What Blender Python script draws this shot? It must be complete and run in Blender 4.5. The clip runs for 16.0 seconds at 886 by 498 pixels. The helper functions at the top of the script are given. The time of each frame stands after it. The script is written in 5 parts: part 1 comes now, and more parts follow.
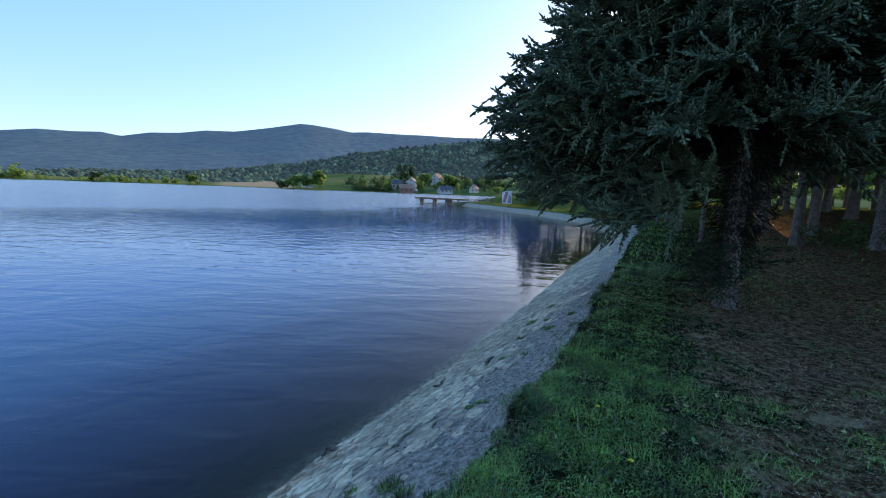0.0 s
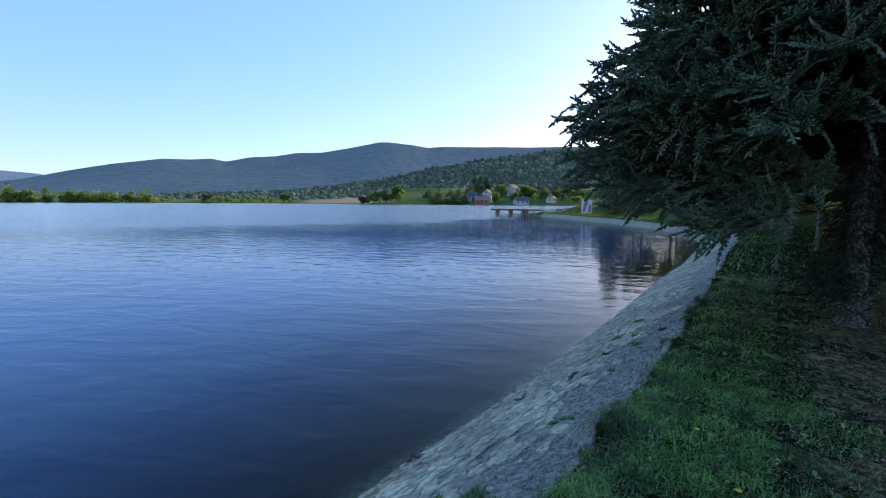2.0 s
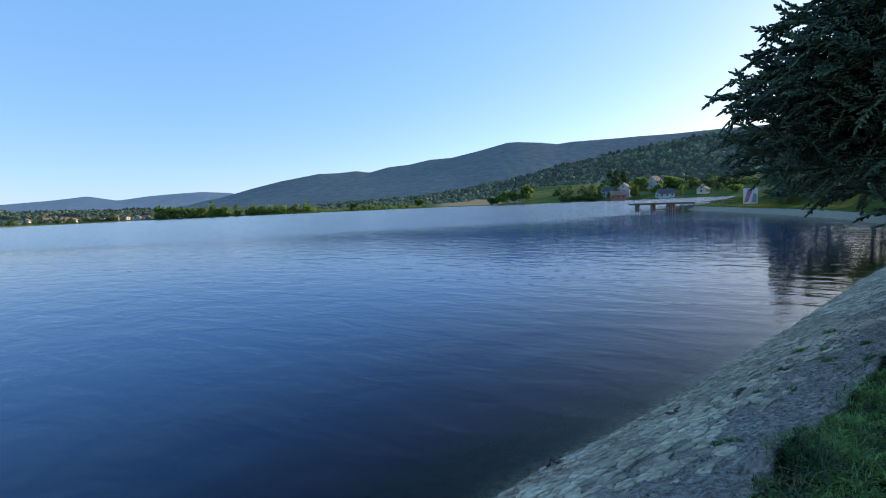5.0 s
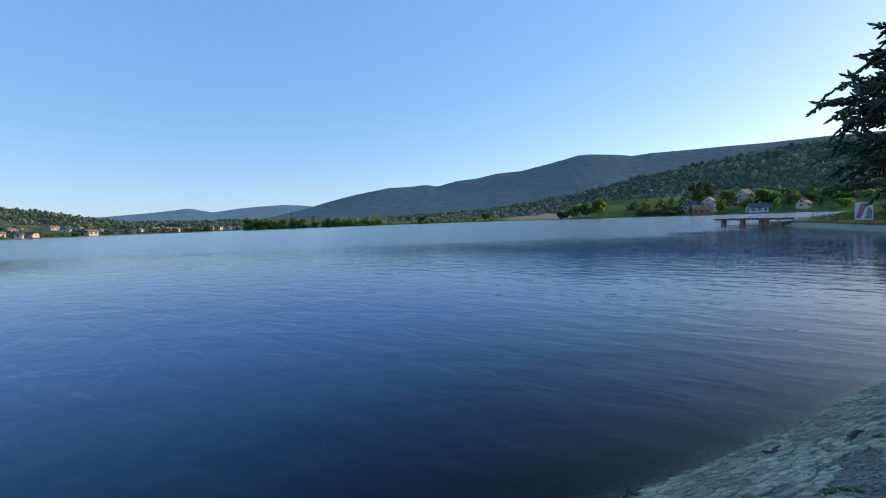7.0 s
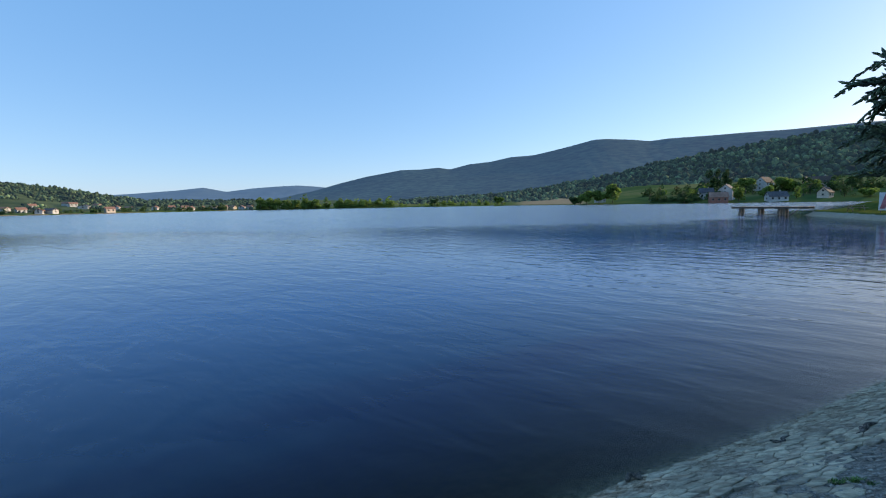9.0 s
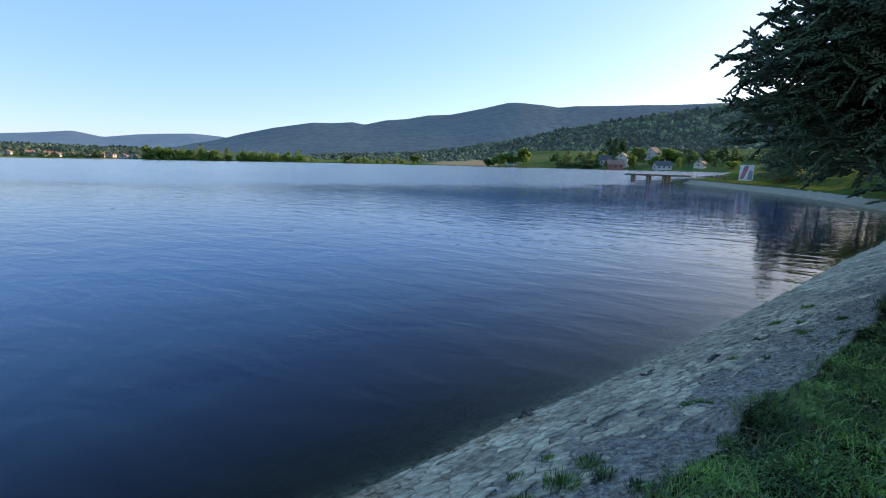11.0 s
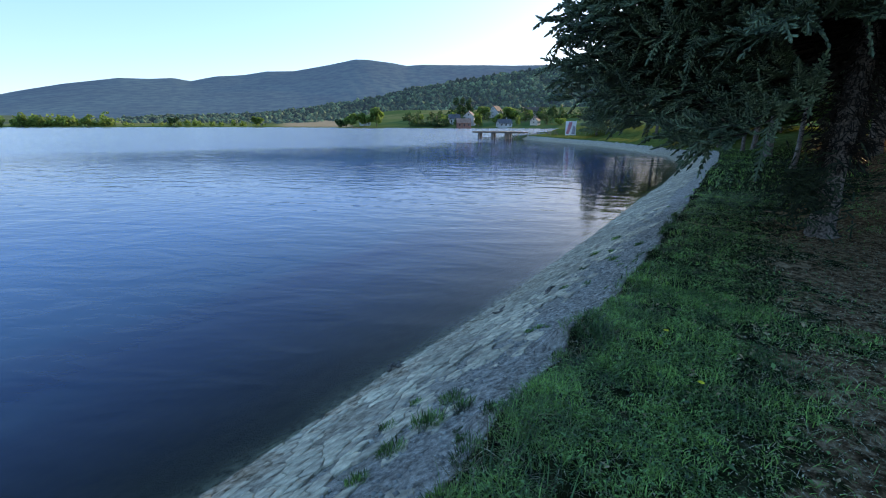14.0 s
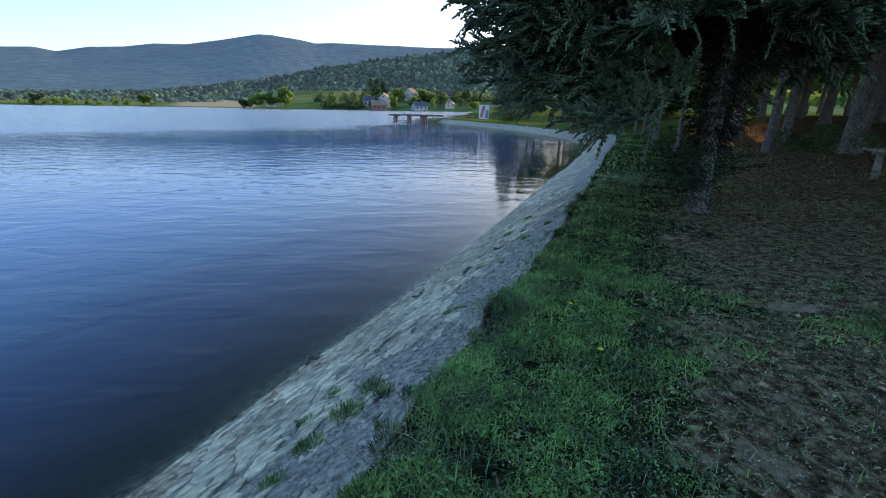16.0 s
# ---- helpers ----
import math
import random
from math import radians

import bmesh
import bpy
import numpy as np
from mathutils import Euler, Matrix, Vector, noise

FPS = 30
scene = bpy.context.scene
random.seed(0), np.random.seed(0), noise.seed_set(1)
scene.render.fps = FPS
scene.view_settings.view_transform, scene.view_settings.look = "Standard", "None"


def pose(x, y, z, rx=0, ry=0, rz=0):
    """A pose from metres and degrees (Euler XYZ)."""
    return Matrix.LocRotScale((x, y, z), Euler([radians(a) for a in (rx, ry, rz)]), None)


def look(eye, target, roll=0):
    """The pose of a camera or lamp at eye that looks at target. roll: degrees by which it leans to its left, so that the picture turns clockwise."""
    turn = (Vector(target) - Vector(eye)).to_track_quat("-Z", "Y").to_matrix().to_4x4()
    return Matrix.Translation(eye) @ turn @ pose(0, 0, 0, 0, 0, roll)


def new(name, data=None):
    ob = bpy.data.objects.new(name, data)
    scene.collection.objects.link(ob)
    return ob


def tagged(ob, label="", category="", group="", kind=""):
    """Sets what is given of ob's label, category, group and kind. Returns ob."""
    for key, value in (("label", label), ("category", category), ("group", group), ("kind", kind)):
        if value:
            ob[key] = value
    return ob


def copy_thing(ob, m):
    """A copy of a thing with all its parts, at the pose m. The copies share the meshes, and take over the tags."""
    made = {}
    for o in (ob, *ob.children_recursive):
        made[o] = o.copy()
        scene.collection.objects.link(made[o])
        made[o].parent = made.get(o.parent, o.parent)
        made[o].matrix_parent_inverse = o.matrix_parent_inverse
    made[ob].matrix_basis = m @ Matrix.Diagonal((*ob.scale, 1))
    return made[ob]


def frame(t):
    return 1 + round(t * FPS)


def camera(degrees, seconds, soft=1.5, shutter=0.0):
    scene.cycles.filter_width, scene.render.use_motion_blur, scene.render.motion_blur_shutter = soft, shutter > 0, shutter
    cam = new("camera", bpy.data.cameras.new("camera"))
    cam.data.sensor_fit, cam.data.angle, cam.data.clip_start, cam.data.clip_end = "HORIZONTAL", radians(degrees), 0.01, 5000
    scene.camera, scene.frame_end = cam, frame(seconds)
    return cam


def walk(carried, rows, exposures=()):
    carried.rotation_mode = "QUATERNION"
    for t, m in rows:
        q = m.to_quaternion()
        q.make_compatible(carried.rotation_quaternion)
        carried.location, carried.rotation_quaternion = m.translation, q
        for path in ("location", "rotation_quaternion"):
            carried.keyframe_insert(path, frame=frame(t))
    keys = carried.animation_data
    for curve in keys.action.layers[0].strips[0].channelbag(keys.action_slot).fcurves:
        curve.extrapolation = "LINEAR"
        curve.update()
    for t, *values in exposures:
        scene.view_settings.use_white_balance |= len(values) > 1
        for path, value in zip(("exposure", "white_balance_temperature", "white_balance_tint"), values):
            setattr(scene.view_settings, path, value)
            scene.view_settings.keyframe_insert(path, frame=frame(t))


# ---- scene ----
EXPOSURES = [(0.0, 1.14, 7800, 22), (2.0, 1.06, 7800, 22), (4.0, 0.89, 7800, 19), (7.0, 0.6, 7800, 13), (8.2, 0.55, 7800, 13), (10.4, 0.9, 8300, 19), (11.0, 0.98, 8500, 20), (12.0, 1.05, 8000, 20), (13.0, 1.13, 8000, 20), (16.0, 1.38, 8600, 20)]
cam = camera(91.7, 16.0, soft=1.1)
ROWS = [
    (0.0, 0.000, 0.000, 1.596, 82.32, -2.06, 0.00),
    (0.5, -0.013, -0.016, 1.603, 82.87, -1.67, 0.27),
    (1.0, -0.028, -0.040, 1.611, 83.22, -1.28, 2.60),
    (1.5, -0.037, -0.052, 1.609, 83.50, -0.70, 6.84),
    (2.0, -0.046, -0.069, 1.610, 83.68, -0.32, 9.95),
    (2.5, -0.045, -0.090, 1.614, 83.92, 0.23, 12.99),
    (3.0, -0.054, -0.101, 1.615, 83.85, 0.98, 15.43),
    (3.5, -0.068, -0.106, 1.613, 83.57, 1.49, 18.53),
    (4.0, -0.071, -0.105, 1.613, 83.12, 2.15, 21.93),
    (6.5, -0.131, -0.149, 1.627, 86.03, 2.04, 33.13),
    (7.0, -0.135, -0.166, 1.627, 86.20, 2.06, 35.77),
    (7.5, -0.145, -0.174, 1.625, 86.19, 1.95, 38.06),
    (8.0, -0.156, -0.172, 1.622, 86.02, 1.75, 39.59),
    (10.5, -0.093, 0.019, 1.507, 79.64, -0.99, 29.12),
    (11.0, -0.084, 0.016, 1.498, 78.64, -1.12, 26.31),
    (11.5, -0.077, 0.028, 1.496, 77.48, -1.10, 23.17),
    (12.0, -0.063, 0.027, 1.497, 76.94, -0.92, 19.30),
    (12.5, -0.048, 0.026, 1.496, 76.67, -0.84, 15.75),
    (13.0, -0.033, 0.023, 1.485, 76.09, -0.55, 12.77),
    (13.5, -0.019, 0.027, 1.470, 75.30, -0.09, 10.05),
    (14.0, -0.009, 0.046, 1.462, 73.86, -0.09, 7.52),
    (14.5, 0.004, 0.073, 1.460, 72.57, -0.69, 2.97),
    (15.0, 0.031, 0.077, 1.469, 72.09, -1.39, -0.87),
    (15.5, 0.037, 0.082, 1.469, 72.14, -1.44, -2.83),
    (16.0, 0.042, 0.078, 1.459, 71.83, -0.88, -3.20),
]
walk(cam, [(t, pose(*p)) for t, *p in ROWS], EXPOSURES)

# ---- world and sun ----
SUN_AZ, SUN_EL = 29.0, 14.5
world = bpy.data.worlds.new("sky")
scene.world = world
world.use_nodes = True
wn = world.node_tree
sky = wn.nodes.new("ShaderNodeTexSky")
sky.sky_type = "NISHITA"
sky.sun_disc = False
sky.sun_elevation = radians(SUN_EL)
sky.sun_rotation = radians(SUN_AZ)
sky.air_density, sky.dust_density, sky.ozone_density = 1.0, 0.6, 2.0
sky.altitude = 600
# flat blue added to the whole sky, to even it and lift the ambient light
sky_fill = wn.nodes.new("ShaderNodeMix")
sky_fill.data_type, sky_fill.blend_type = "RGBA", "ADD"
sky_fill.inputs[0].default_value = 1.0
wn.links.new(sky.outputs[0], sky_fill.inputs[6])
sky_fill.inputs[7].default_value = (0.5, 2.5, 6.3, 1)
wn.links.new(sky_fill.outputs[2], wn.nodes["Background"].inputs[0])
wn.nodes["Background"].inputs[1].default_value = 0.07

sun_way = Vector((math.sin(radians(SUN_AZ)) * math.cos(radians(SUN_EL)), math.cos(radians(SUN_AZ)) * math.cos(radians(SUN_EL)), math.sin(radians(SUN_EL))))
sun = new("sun", bpy.data.lights.new("sun", "SUN"))
sun.data.energy = 3.5
sun.data.angle = radians(0.6)
sun.data.color = (1.0, 0.86, 0.66)
sun.matrix_world = look(sun_way * 300, (0, 0, 0))

WATER = -1.2
rng = np.random.default_rng(7)


# ---- materials ----
def ramp(nt, fac, stops):
    r = nt.nodes.new("ShaderNodeValToRGB")
    while len(r.color_ramp.elements) < len(stops):
        r.color_ramp.elements.new(0.5)
    for e, (p, c) in zip(r.color_ramp.elements, stops):
        e.position, e.color = p, (*c, 1)
    nt.links.new(fac, r.inputs[0])
    return r.outputs[0]


def noise_node(nt, scale, detail=4, rough=0.55, vec=None, distortion=0.0):
    n = nt.nodes.new("ShaderNodeTexNoise")
    n.inputs["Scale"].default_value, n.inputs["Detail"].default_value = scale, detail
    n.inputs["Roughness"].default_value, n.inputs["Distortion"].default_value = rough, distortion
    if vec is not None:
        nt.links.new(vec, n.inputs["Vector"])
    return n.outputs["Fac"]


def mixc(nt, fac, a, b, mode="MIX"):
    m = nt.nodes.new("ShaderNodeMix")
    m.data_type, m.blend_type = "RGBA", mode
    for sock, v in ((m.inputs[0], fac), (m.inputs[6], a), (m.inputs[7], b)):
        if hasattr(v, "links"):
            nt.links.new(v, sock)
        elif isinstance(v, (int, float)):
            sock.default_value = v
        else:
            sock.default_value = (*v, 1)
    return m.outputs[2]


def math_node(nt, op, a, b=0.0, clamp=False):
    m = nt.nodes.new("ShaderNodeMath")
    m.operation, m.use_clamp = op, clamp
    for sock, v in ((m.inputs[0], a), (m.inputs[1], b)):
        if hasattr(v, "links"):
            nt.links.new(v, sock)
        else:
            sock.default_value = v
    return m.outputs[0]


def material(name, dark, light, scale=6.0, rough=0.85, bump=0.3, bump_scale=40.0, bump_dist=0.01, big=0.4, vary=0.0, island=False, spec=0.3, trans=0.0):
    """A worn surface: two tones of grain, a larger stain, fine relief; vary: by object or, with island, by loose piece."""
    m = bpy.data.materials.new(name)
    m.use_nodes = True
    nt = m.node_tree
    p = nt.nodes["Principled BSDF"]
    co = nt.nodes.new("ShaderNodeTexCoord").outputs["Object"]
    g = ramp(nt, noise_node(nt, scale, 6, 0.6, co), [(0.37, dark), (0.63, light)])
    st = ramp(nt, noise_node(nt, scale * 0.13, 3, 0.5, co), [(0.35, (1 - big,) * 3), (0.65, (1 + big * 0.3,) * 3)])
    col = mixc(nt, 1.0, g, st, "MULTIPLY")
    if vary:
        if island:
            rnd = nt.nodes.new("ShaderNodeNewGeometry").outputs["Random Per Island"]
        else:
            rnd = nt.nodes.new("ShaderNodeObjectInfo").outputs["Random"]
        tone = ramp(nt, rnd, [(0.0, (1 - vary,) * 3), (1.0, (1 + vary, 1 + vary, 1 + vary * 0.7))])
        col = mixc(nt, 1.0, col, tone, "MULTIPLY")
    nt.links.new(col, p.inputs["Base Color"])
    p.inputs["Roughness"].default_value = rough
    p.inputs["Specular IOR Level"].default_value = spec
    if bump:
        b = nt.nodes.new("ShaderNodeBump")
        b.inputs["Strength"].default_value, b.inputs["Distance"].default_value = bump, bump_dist
        nt.links.new(noise_node(nt, bump_scale, 5, 0.65, co), b.inputs["Height"])
        nt.links.new(b.outputs[0], p.inputs["Normal"])
    if trans:
        tr = nt.nodes.new("ShaderNodeBsdfTranslucent")
        nt.links.new(col, tr.inputs[0])
        mx = nt.nodes.new("ShaderNodeMixShader")
        mx.inputs[0].default_value = trans
        nt.links.new(p.outputs[0], mx.inputs[1])
        nt.links.new(tr.outputs[0], mx.inputs[2])
        nt.links.new(mx.outputs[0], nt.nodes["Material Output"].inputs[0])
    return m


MAT_NEEDLE = material("spruce_needles", (0.075, 0.14, 0.08), (0.19, 0.29, 0.17), 1.6, 0.5, 0.6, 190, 0.004, 0.3, 0.45, True, 0.5, 0.22)
MAT_BARK = material("spruce_bark", (0.05, 0.04, 0.034), (0.3, 0.255, 0.22), 38, 0.95, 1.0, 30, 0.03, 0.3)
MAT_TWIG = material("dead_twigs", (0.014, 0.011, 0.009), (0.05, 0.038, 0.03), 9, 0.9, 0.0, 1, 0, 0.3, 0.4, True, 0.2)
# darker copy of the needles, with the shade by the trunk in its colour
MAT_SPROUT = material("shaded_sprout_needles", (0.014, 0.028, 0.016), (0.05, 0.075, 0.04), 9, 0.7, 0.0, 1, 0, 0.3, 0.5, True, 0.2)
MAT_GRASS = material("grass_blades", (0.03, 0.1, 0.025), (0.2, 0.41, 0.09), 2.5, 0.4, 0.0, 1, 0, 0.5, 0.85, True, 0.5, 0.2)
MAT_STRAW = material("dry_stalks", (0.26, 0.21, 0.14), (0.5, 0.43, 0.31), 20, 0.8, 0.0, 1, 0, 0.2, 0.3, True)
MAT_THATCH = material("dead_grass", (0.1, 0.075, 0.045), (0.3, 0.23, 0.14), 12, 0.85, 0.0, 1, 0, 0.3, 0.5, True)
MAT_LEAF = material("broad_leaves", (0.025, 0.08, 0.025), (0.15, 0.35, 0.09), 5, 0.36, 0.0, 1, 0, 0.4, 0.75, True, 0.6, 0.25)
MAT_DEADLEAF = material("fallen_leaf", (0.2, 0.12, 0.055), (0.48, 0.35, 0.2), 30, 0.8, 0.2, 60, 0.003, 0.2, 0.3)
MAT_YELLOW = material("yellow_petals", (0.75, 0.55, 0.02), (0.85, 0.7, 0.05), 60, 0.6, 0.0)
MAT_STONE = material("grey_stone", (0.38, 0.31, 0.235), (0.72, 0.61, 0.46), 11, 0.9, 1.0, 28, 0.02, 0.3, 0.2, False, 0.08)
MAT_STONE_J = material("grey_stone_joined", (0.38, 0.31, 0.235), (0.72, 0.61, 0.46), 11, 0.9, 1.0, 28, 0.02, 0.3, 0.2, True, 0.08)
MAT_GRAVEL = material("gravel", (0.22, 0.21, 0.195), (0.44, 0.42, 0.385), 12, 0.9, 0.4, 60, 0.01, 0.3, 0.3, True)
MAT_WOOD = material("weathered_wood", (0.13, 0.105, 0.085), (0.3, 0.26, 0.21), 18, 0.8, 0.5, 60, 0.006, 0.3, 0.15)
MAT_CONCRETE = material("concrete", (0.28, 0.28, 0.27), (0.45, 0.44, 0.42), 3, 0.9, 0.4, 25, 0.01, 0.35)
MAT_PLASTER = material("white_plaster", (0.42, 0.42, 0.41), (0.55, 0.54, 0.52), 1.2, 0.9, 0.1, 10, 0.01, 0.15)
MAT_PLASTER_W = material("warm_plaster", (0.55, 0.46, 0.38), (0.68, 0.58, 0.48), 1.2, 0.9, 0.1, 10, 0.01, 0.15)
MAT_BRICK = material("red_wall", (0.3, 0.12, 0.09), (0.42, 0.18, 0.13), 2, 0.9, 0.2, 12, 0.01, 0.2)
MAT_ROOF_RED = material("red_tiles", (0.27, 0.14, 0.1), (0.4, 0.22, 0.16), 1.5, 0.85, 0.3, 8, 0.03, 0.25)
MAT_ROOF_GREY = material("grey_tiles", (0.06, 0.06, 0.068), (0.13, 0.13, 0.14), 1.5, 0.85, 0.3, 8, 0.03, 0.25)
MAT_ROOF_BROWN = material("brown_tiles", (0.07, 0.05, 0.042), (0.15, 0.105, 0.085), 1.5, 0.85, 0.3, 8, 0.03, 0.25)
MAT_FRAME = material("window_frame", (0.3, 0.27, 0.24), (0.4, 0.36, 0.32), 5, 0.6, 0.0)
MAT_WHITE = material("white_board", (0.72, 0.72, 0.72), (0.82, 0.82, 0.82), 3, 0.6, 0.0, 1, 0, 0.1)
MAT_PINK = material("pink_print", (0.6, 0.16, 0.2), (0.75, 0.3, 0.33), 3, 0.6, 0.0)
MAT_PRINTGREY = material("grey_print", (0.28, 0.27, 0.33), (0.4, 0.38, 0.42), 3, 0.6, 0.0)
# MAT_TREE_A has its sunlit brightness in the colour, beside the darker MAT_TREE_B
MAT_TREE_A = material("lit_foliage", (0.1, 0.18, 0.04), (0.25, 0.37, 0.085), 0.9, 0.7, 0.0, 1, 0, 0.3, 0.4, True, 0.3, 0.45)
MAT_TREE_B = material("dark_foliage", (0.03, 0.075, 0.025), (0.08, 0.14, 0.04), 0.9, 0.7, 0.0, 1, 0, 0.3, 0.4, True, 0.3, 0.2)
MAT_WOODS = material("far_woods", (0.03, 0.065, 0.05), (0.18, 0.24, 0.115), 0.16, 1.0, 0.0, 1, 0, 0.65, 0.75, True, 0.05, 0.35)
# faint blue glow: air haze put into the emission of the far woods
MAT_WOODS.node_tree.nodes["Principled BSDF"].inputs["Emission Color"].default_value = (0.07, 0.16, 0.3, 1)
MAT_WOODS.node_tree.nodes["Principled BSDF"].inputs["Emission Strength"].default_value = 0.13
MAT_PANE = bpy.data.materials.new("window_glass")
MAT_PANE.use_nodes = True
MAT_PANE.node_tree.nodes["Principled BSDF"].inputs["Base Color"].default_value = (0.02, 0.025, 0.03, 1)
MAT_PANE.node_tree.nodes["Principled BSDF"].inputs["Roughness"].default_value = 0.08


def ground_material():
    """Turf, bare soil with needles, stone-grey mortar on the bank, silt under water and far meadows, by painted masks."""
    m = bpy.data.materials.new("ground")
    m.use_nodes = True
    nt = m.node_tree
    p = nt.nodes["Principled BSDF"]
    co = nt.nodes.new("ShaderNodeTexCoord").outputs["Object"]

    def attr(name):
        a = nt.nodes.new("ShaderNodeAttribute")
        a.attribute_name = name
        return a.outputs["Fac"]

    turf = ramp(nt, noise_node(nt, 9, 6, 0.7, co), [(0.37, (0.008, 0.009, 0.006)), (0.53, (0.025, 0.032, 0.013)), (0.66, (0.08, 0.075, 0.04))])
    soil = ramp(nt, noise_node(nt, 14, 8, 0.75, co), [(0.37, (0.035, 0.018, 0.01)), (0.5, (0.15, 0.085, 0.048)), (0.64, (0.4, 0.265, 0.16))])
    rock = ramp(nt, noise_node(nt, 16, 8, 0.75, co), [(0.37, (0.13, 0.12, 0.105)), (0.5, (0.34, 0.31, 0.27)), (0.64, (0.6, 0.55, 0.48))])
    tan = ramp(nt, noise_node(nt, 12, 8, 0.75, co), [(0.37, (0.14, 0.105, 0.07)), (0.52, (0.46, 0.375, 0.27)), (0.64, (0.7, 0.6, 0.46))])
    silt = ramp(nt, noise_node(nt, 4, 6, 0.7, co), [(0.3, (0.09, 0.075, 0.045)), (0.7, (0.2, 0.175, 0.11))])
    meadow = ramp(nt, noise_node(nt, 0.012, 5, 0.6, co), [(0.35, (0.05, 0.095, 0.035)), (0.5, (0.085, 0.13, 0.045)), (0.62, (0.17, 0.17, 0.075)), (0.75, (0.075, 0.12, 0.038))])
    edge = math_node(nt, "SUBTRACT", noise_node(nt, 3.5, 6, 0.7, co), 0.5)
    bare = math_node(nt, "ADD", attr("bare"), math_node(nt, "MULTIPLY", edge, 1.6))
    bare = ramp(nt, bare, [(0.42, (0, 0, 0)), (0.6, (1, 1, 1))])
    c = mixc(nt, bare, turf, soil)
    pale = ramp(nt, noise_node(nt, 20, 8, 0.7, co), [(0.3, (0.2, 0.13, 0.078)), (0.7, (0.44, 0.31, 0.195))])
    pm = ramp(nt, math_node(nt, "ADD", attr("pale"), math_node(nt, "MULTIPLY", edge, 1.8)), [(0.45, (0, 0, 0)), (0.62, (1, 1, 1))])
    c = mixc(nt, pm, c, pale)
    crop = ramp(nt, noise_node(nt, 0.08, 4, 0.6, co), [(0.3, (0.24, 0.19, 0.12)), (0.7, (0.34, 0.28, 0.18))])
    c = mixc(nt, attr("far"), c, mixc(nt, attr("field"), meadow, crop))
    lawn = ramp(nt, noise_node(nt, 1.2, 6, 0.65, co), [(0.3, (0.05, 0.075, 0.018)), (0.6, (0.11, 0.135, 0.035)), (0.8, (0.2, 0.19, 0.065))])
    c = mixc(nt, attr("lawn"), c, lawn)
    bank = mixc(nt, math_node(nt, "ADD", attr("low"), math_node(nt, "MULTIPLY", edge, 0.8), True), rock, tan)
    onbank = ramp(nt, math_node(nt, "ADD", attr("bank"), math_node(nt, "MULTIPLY", edge, 0.5)), [(0.45, (0, 0, 0)), (0.55, (1, 1, 1))])
    c = mixc(nt, onbank, c, bank)
    c = mixc(nt, attr("wet"), c, silt)
    nt.links.new(c, p.inputs["Base Color"])
    p.inputs["Roughness"].default_value = 0.95
    p.inputs["Specular IOR Level"].default_value = 0.0
    b = nt.nodes.new("ShaderNodeBump")
    b.inputs["Strength"].default_value, b.inputs["Distance"].default_value = 1.0, 0.06
    nt.links.new(noise_node(nt, 22, 8, 0.7, co), b.inputs["Height"])
    nt.links.new(b.outputs[0], p.inputs["Normal"])
    return m


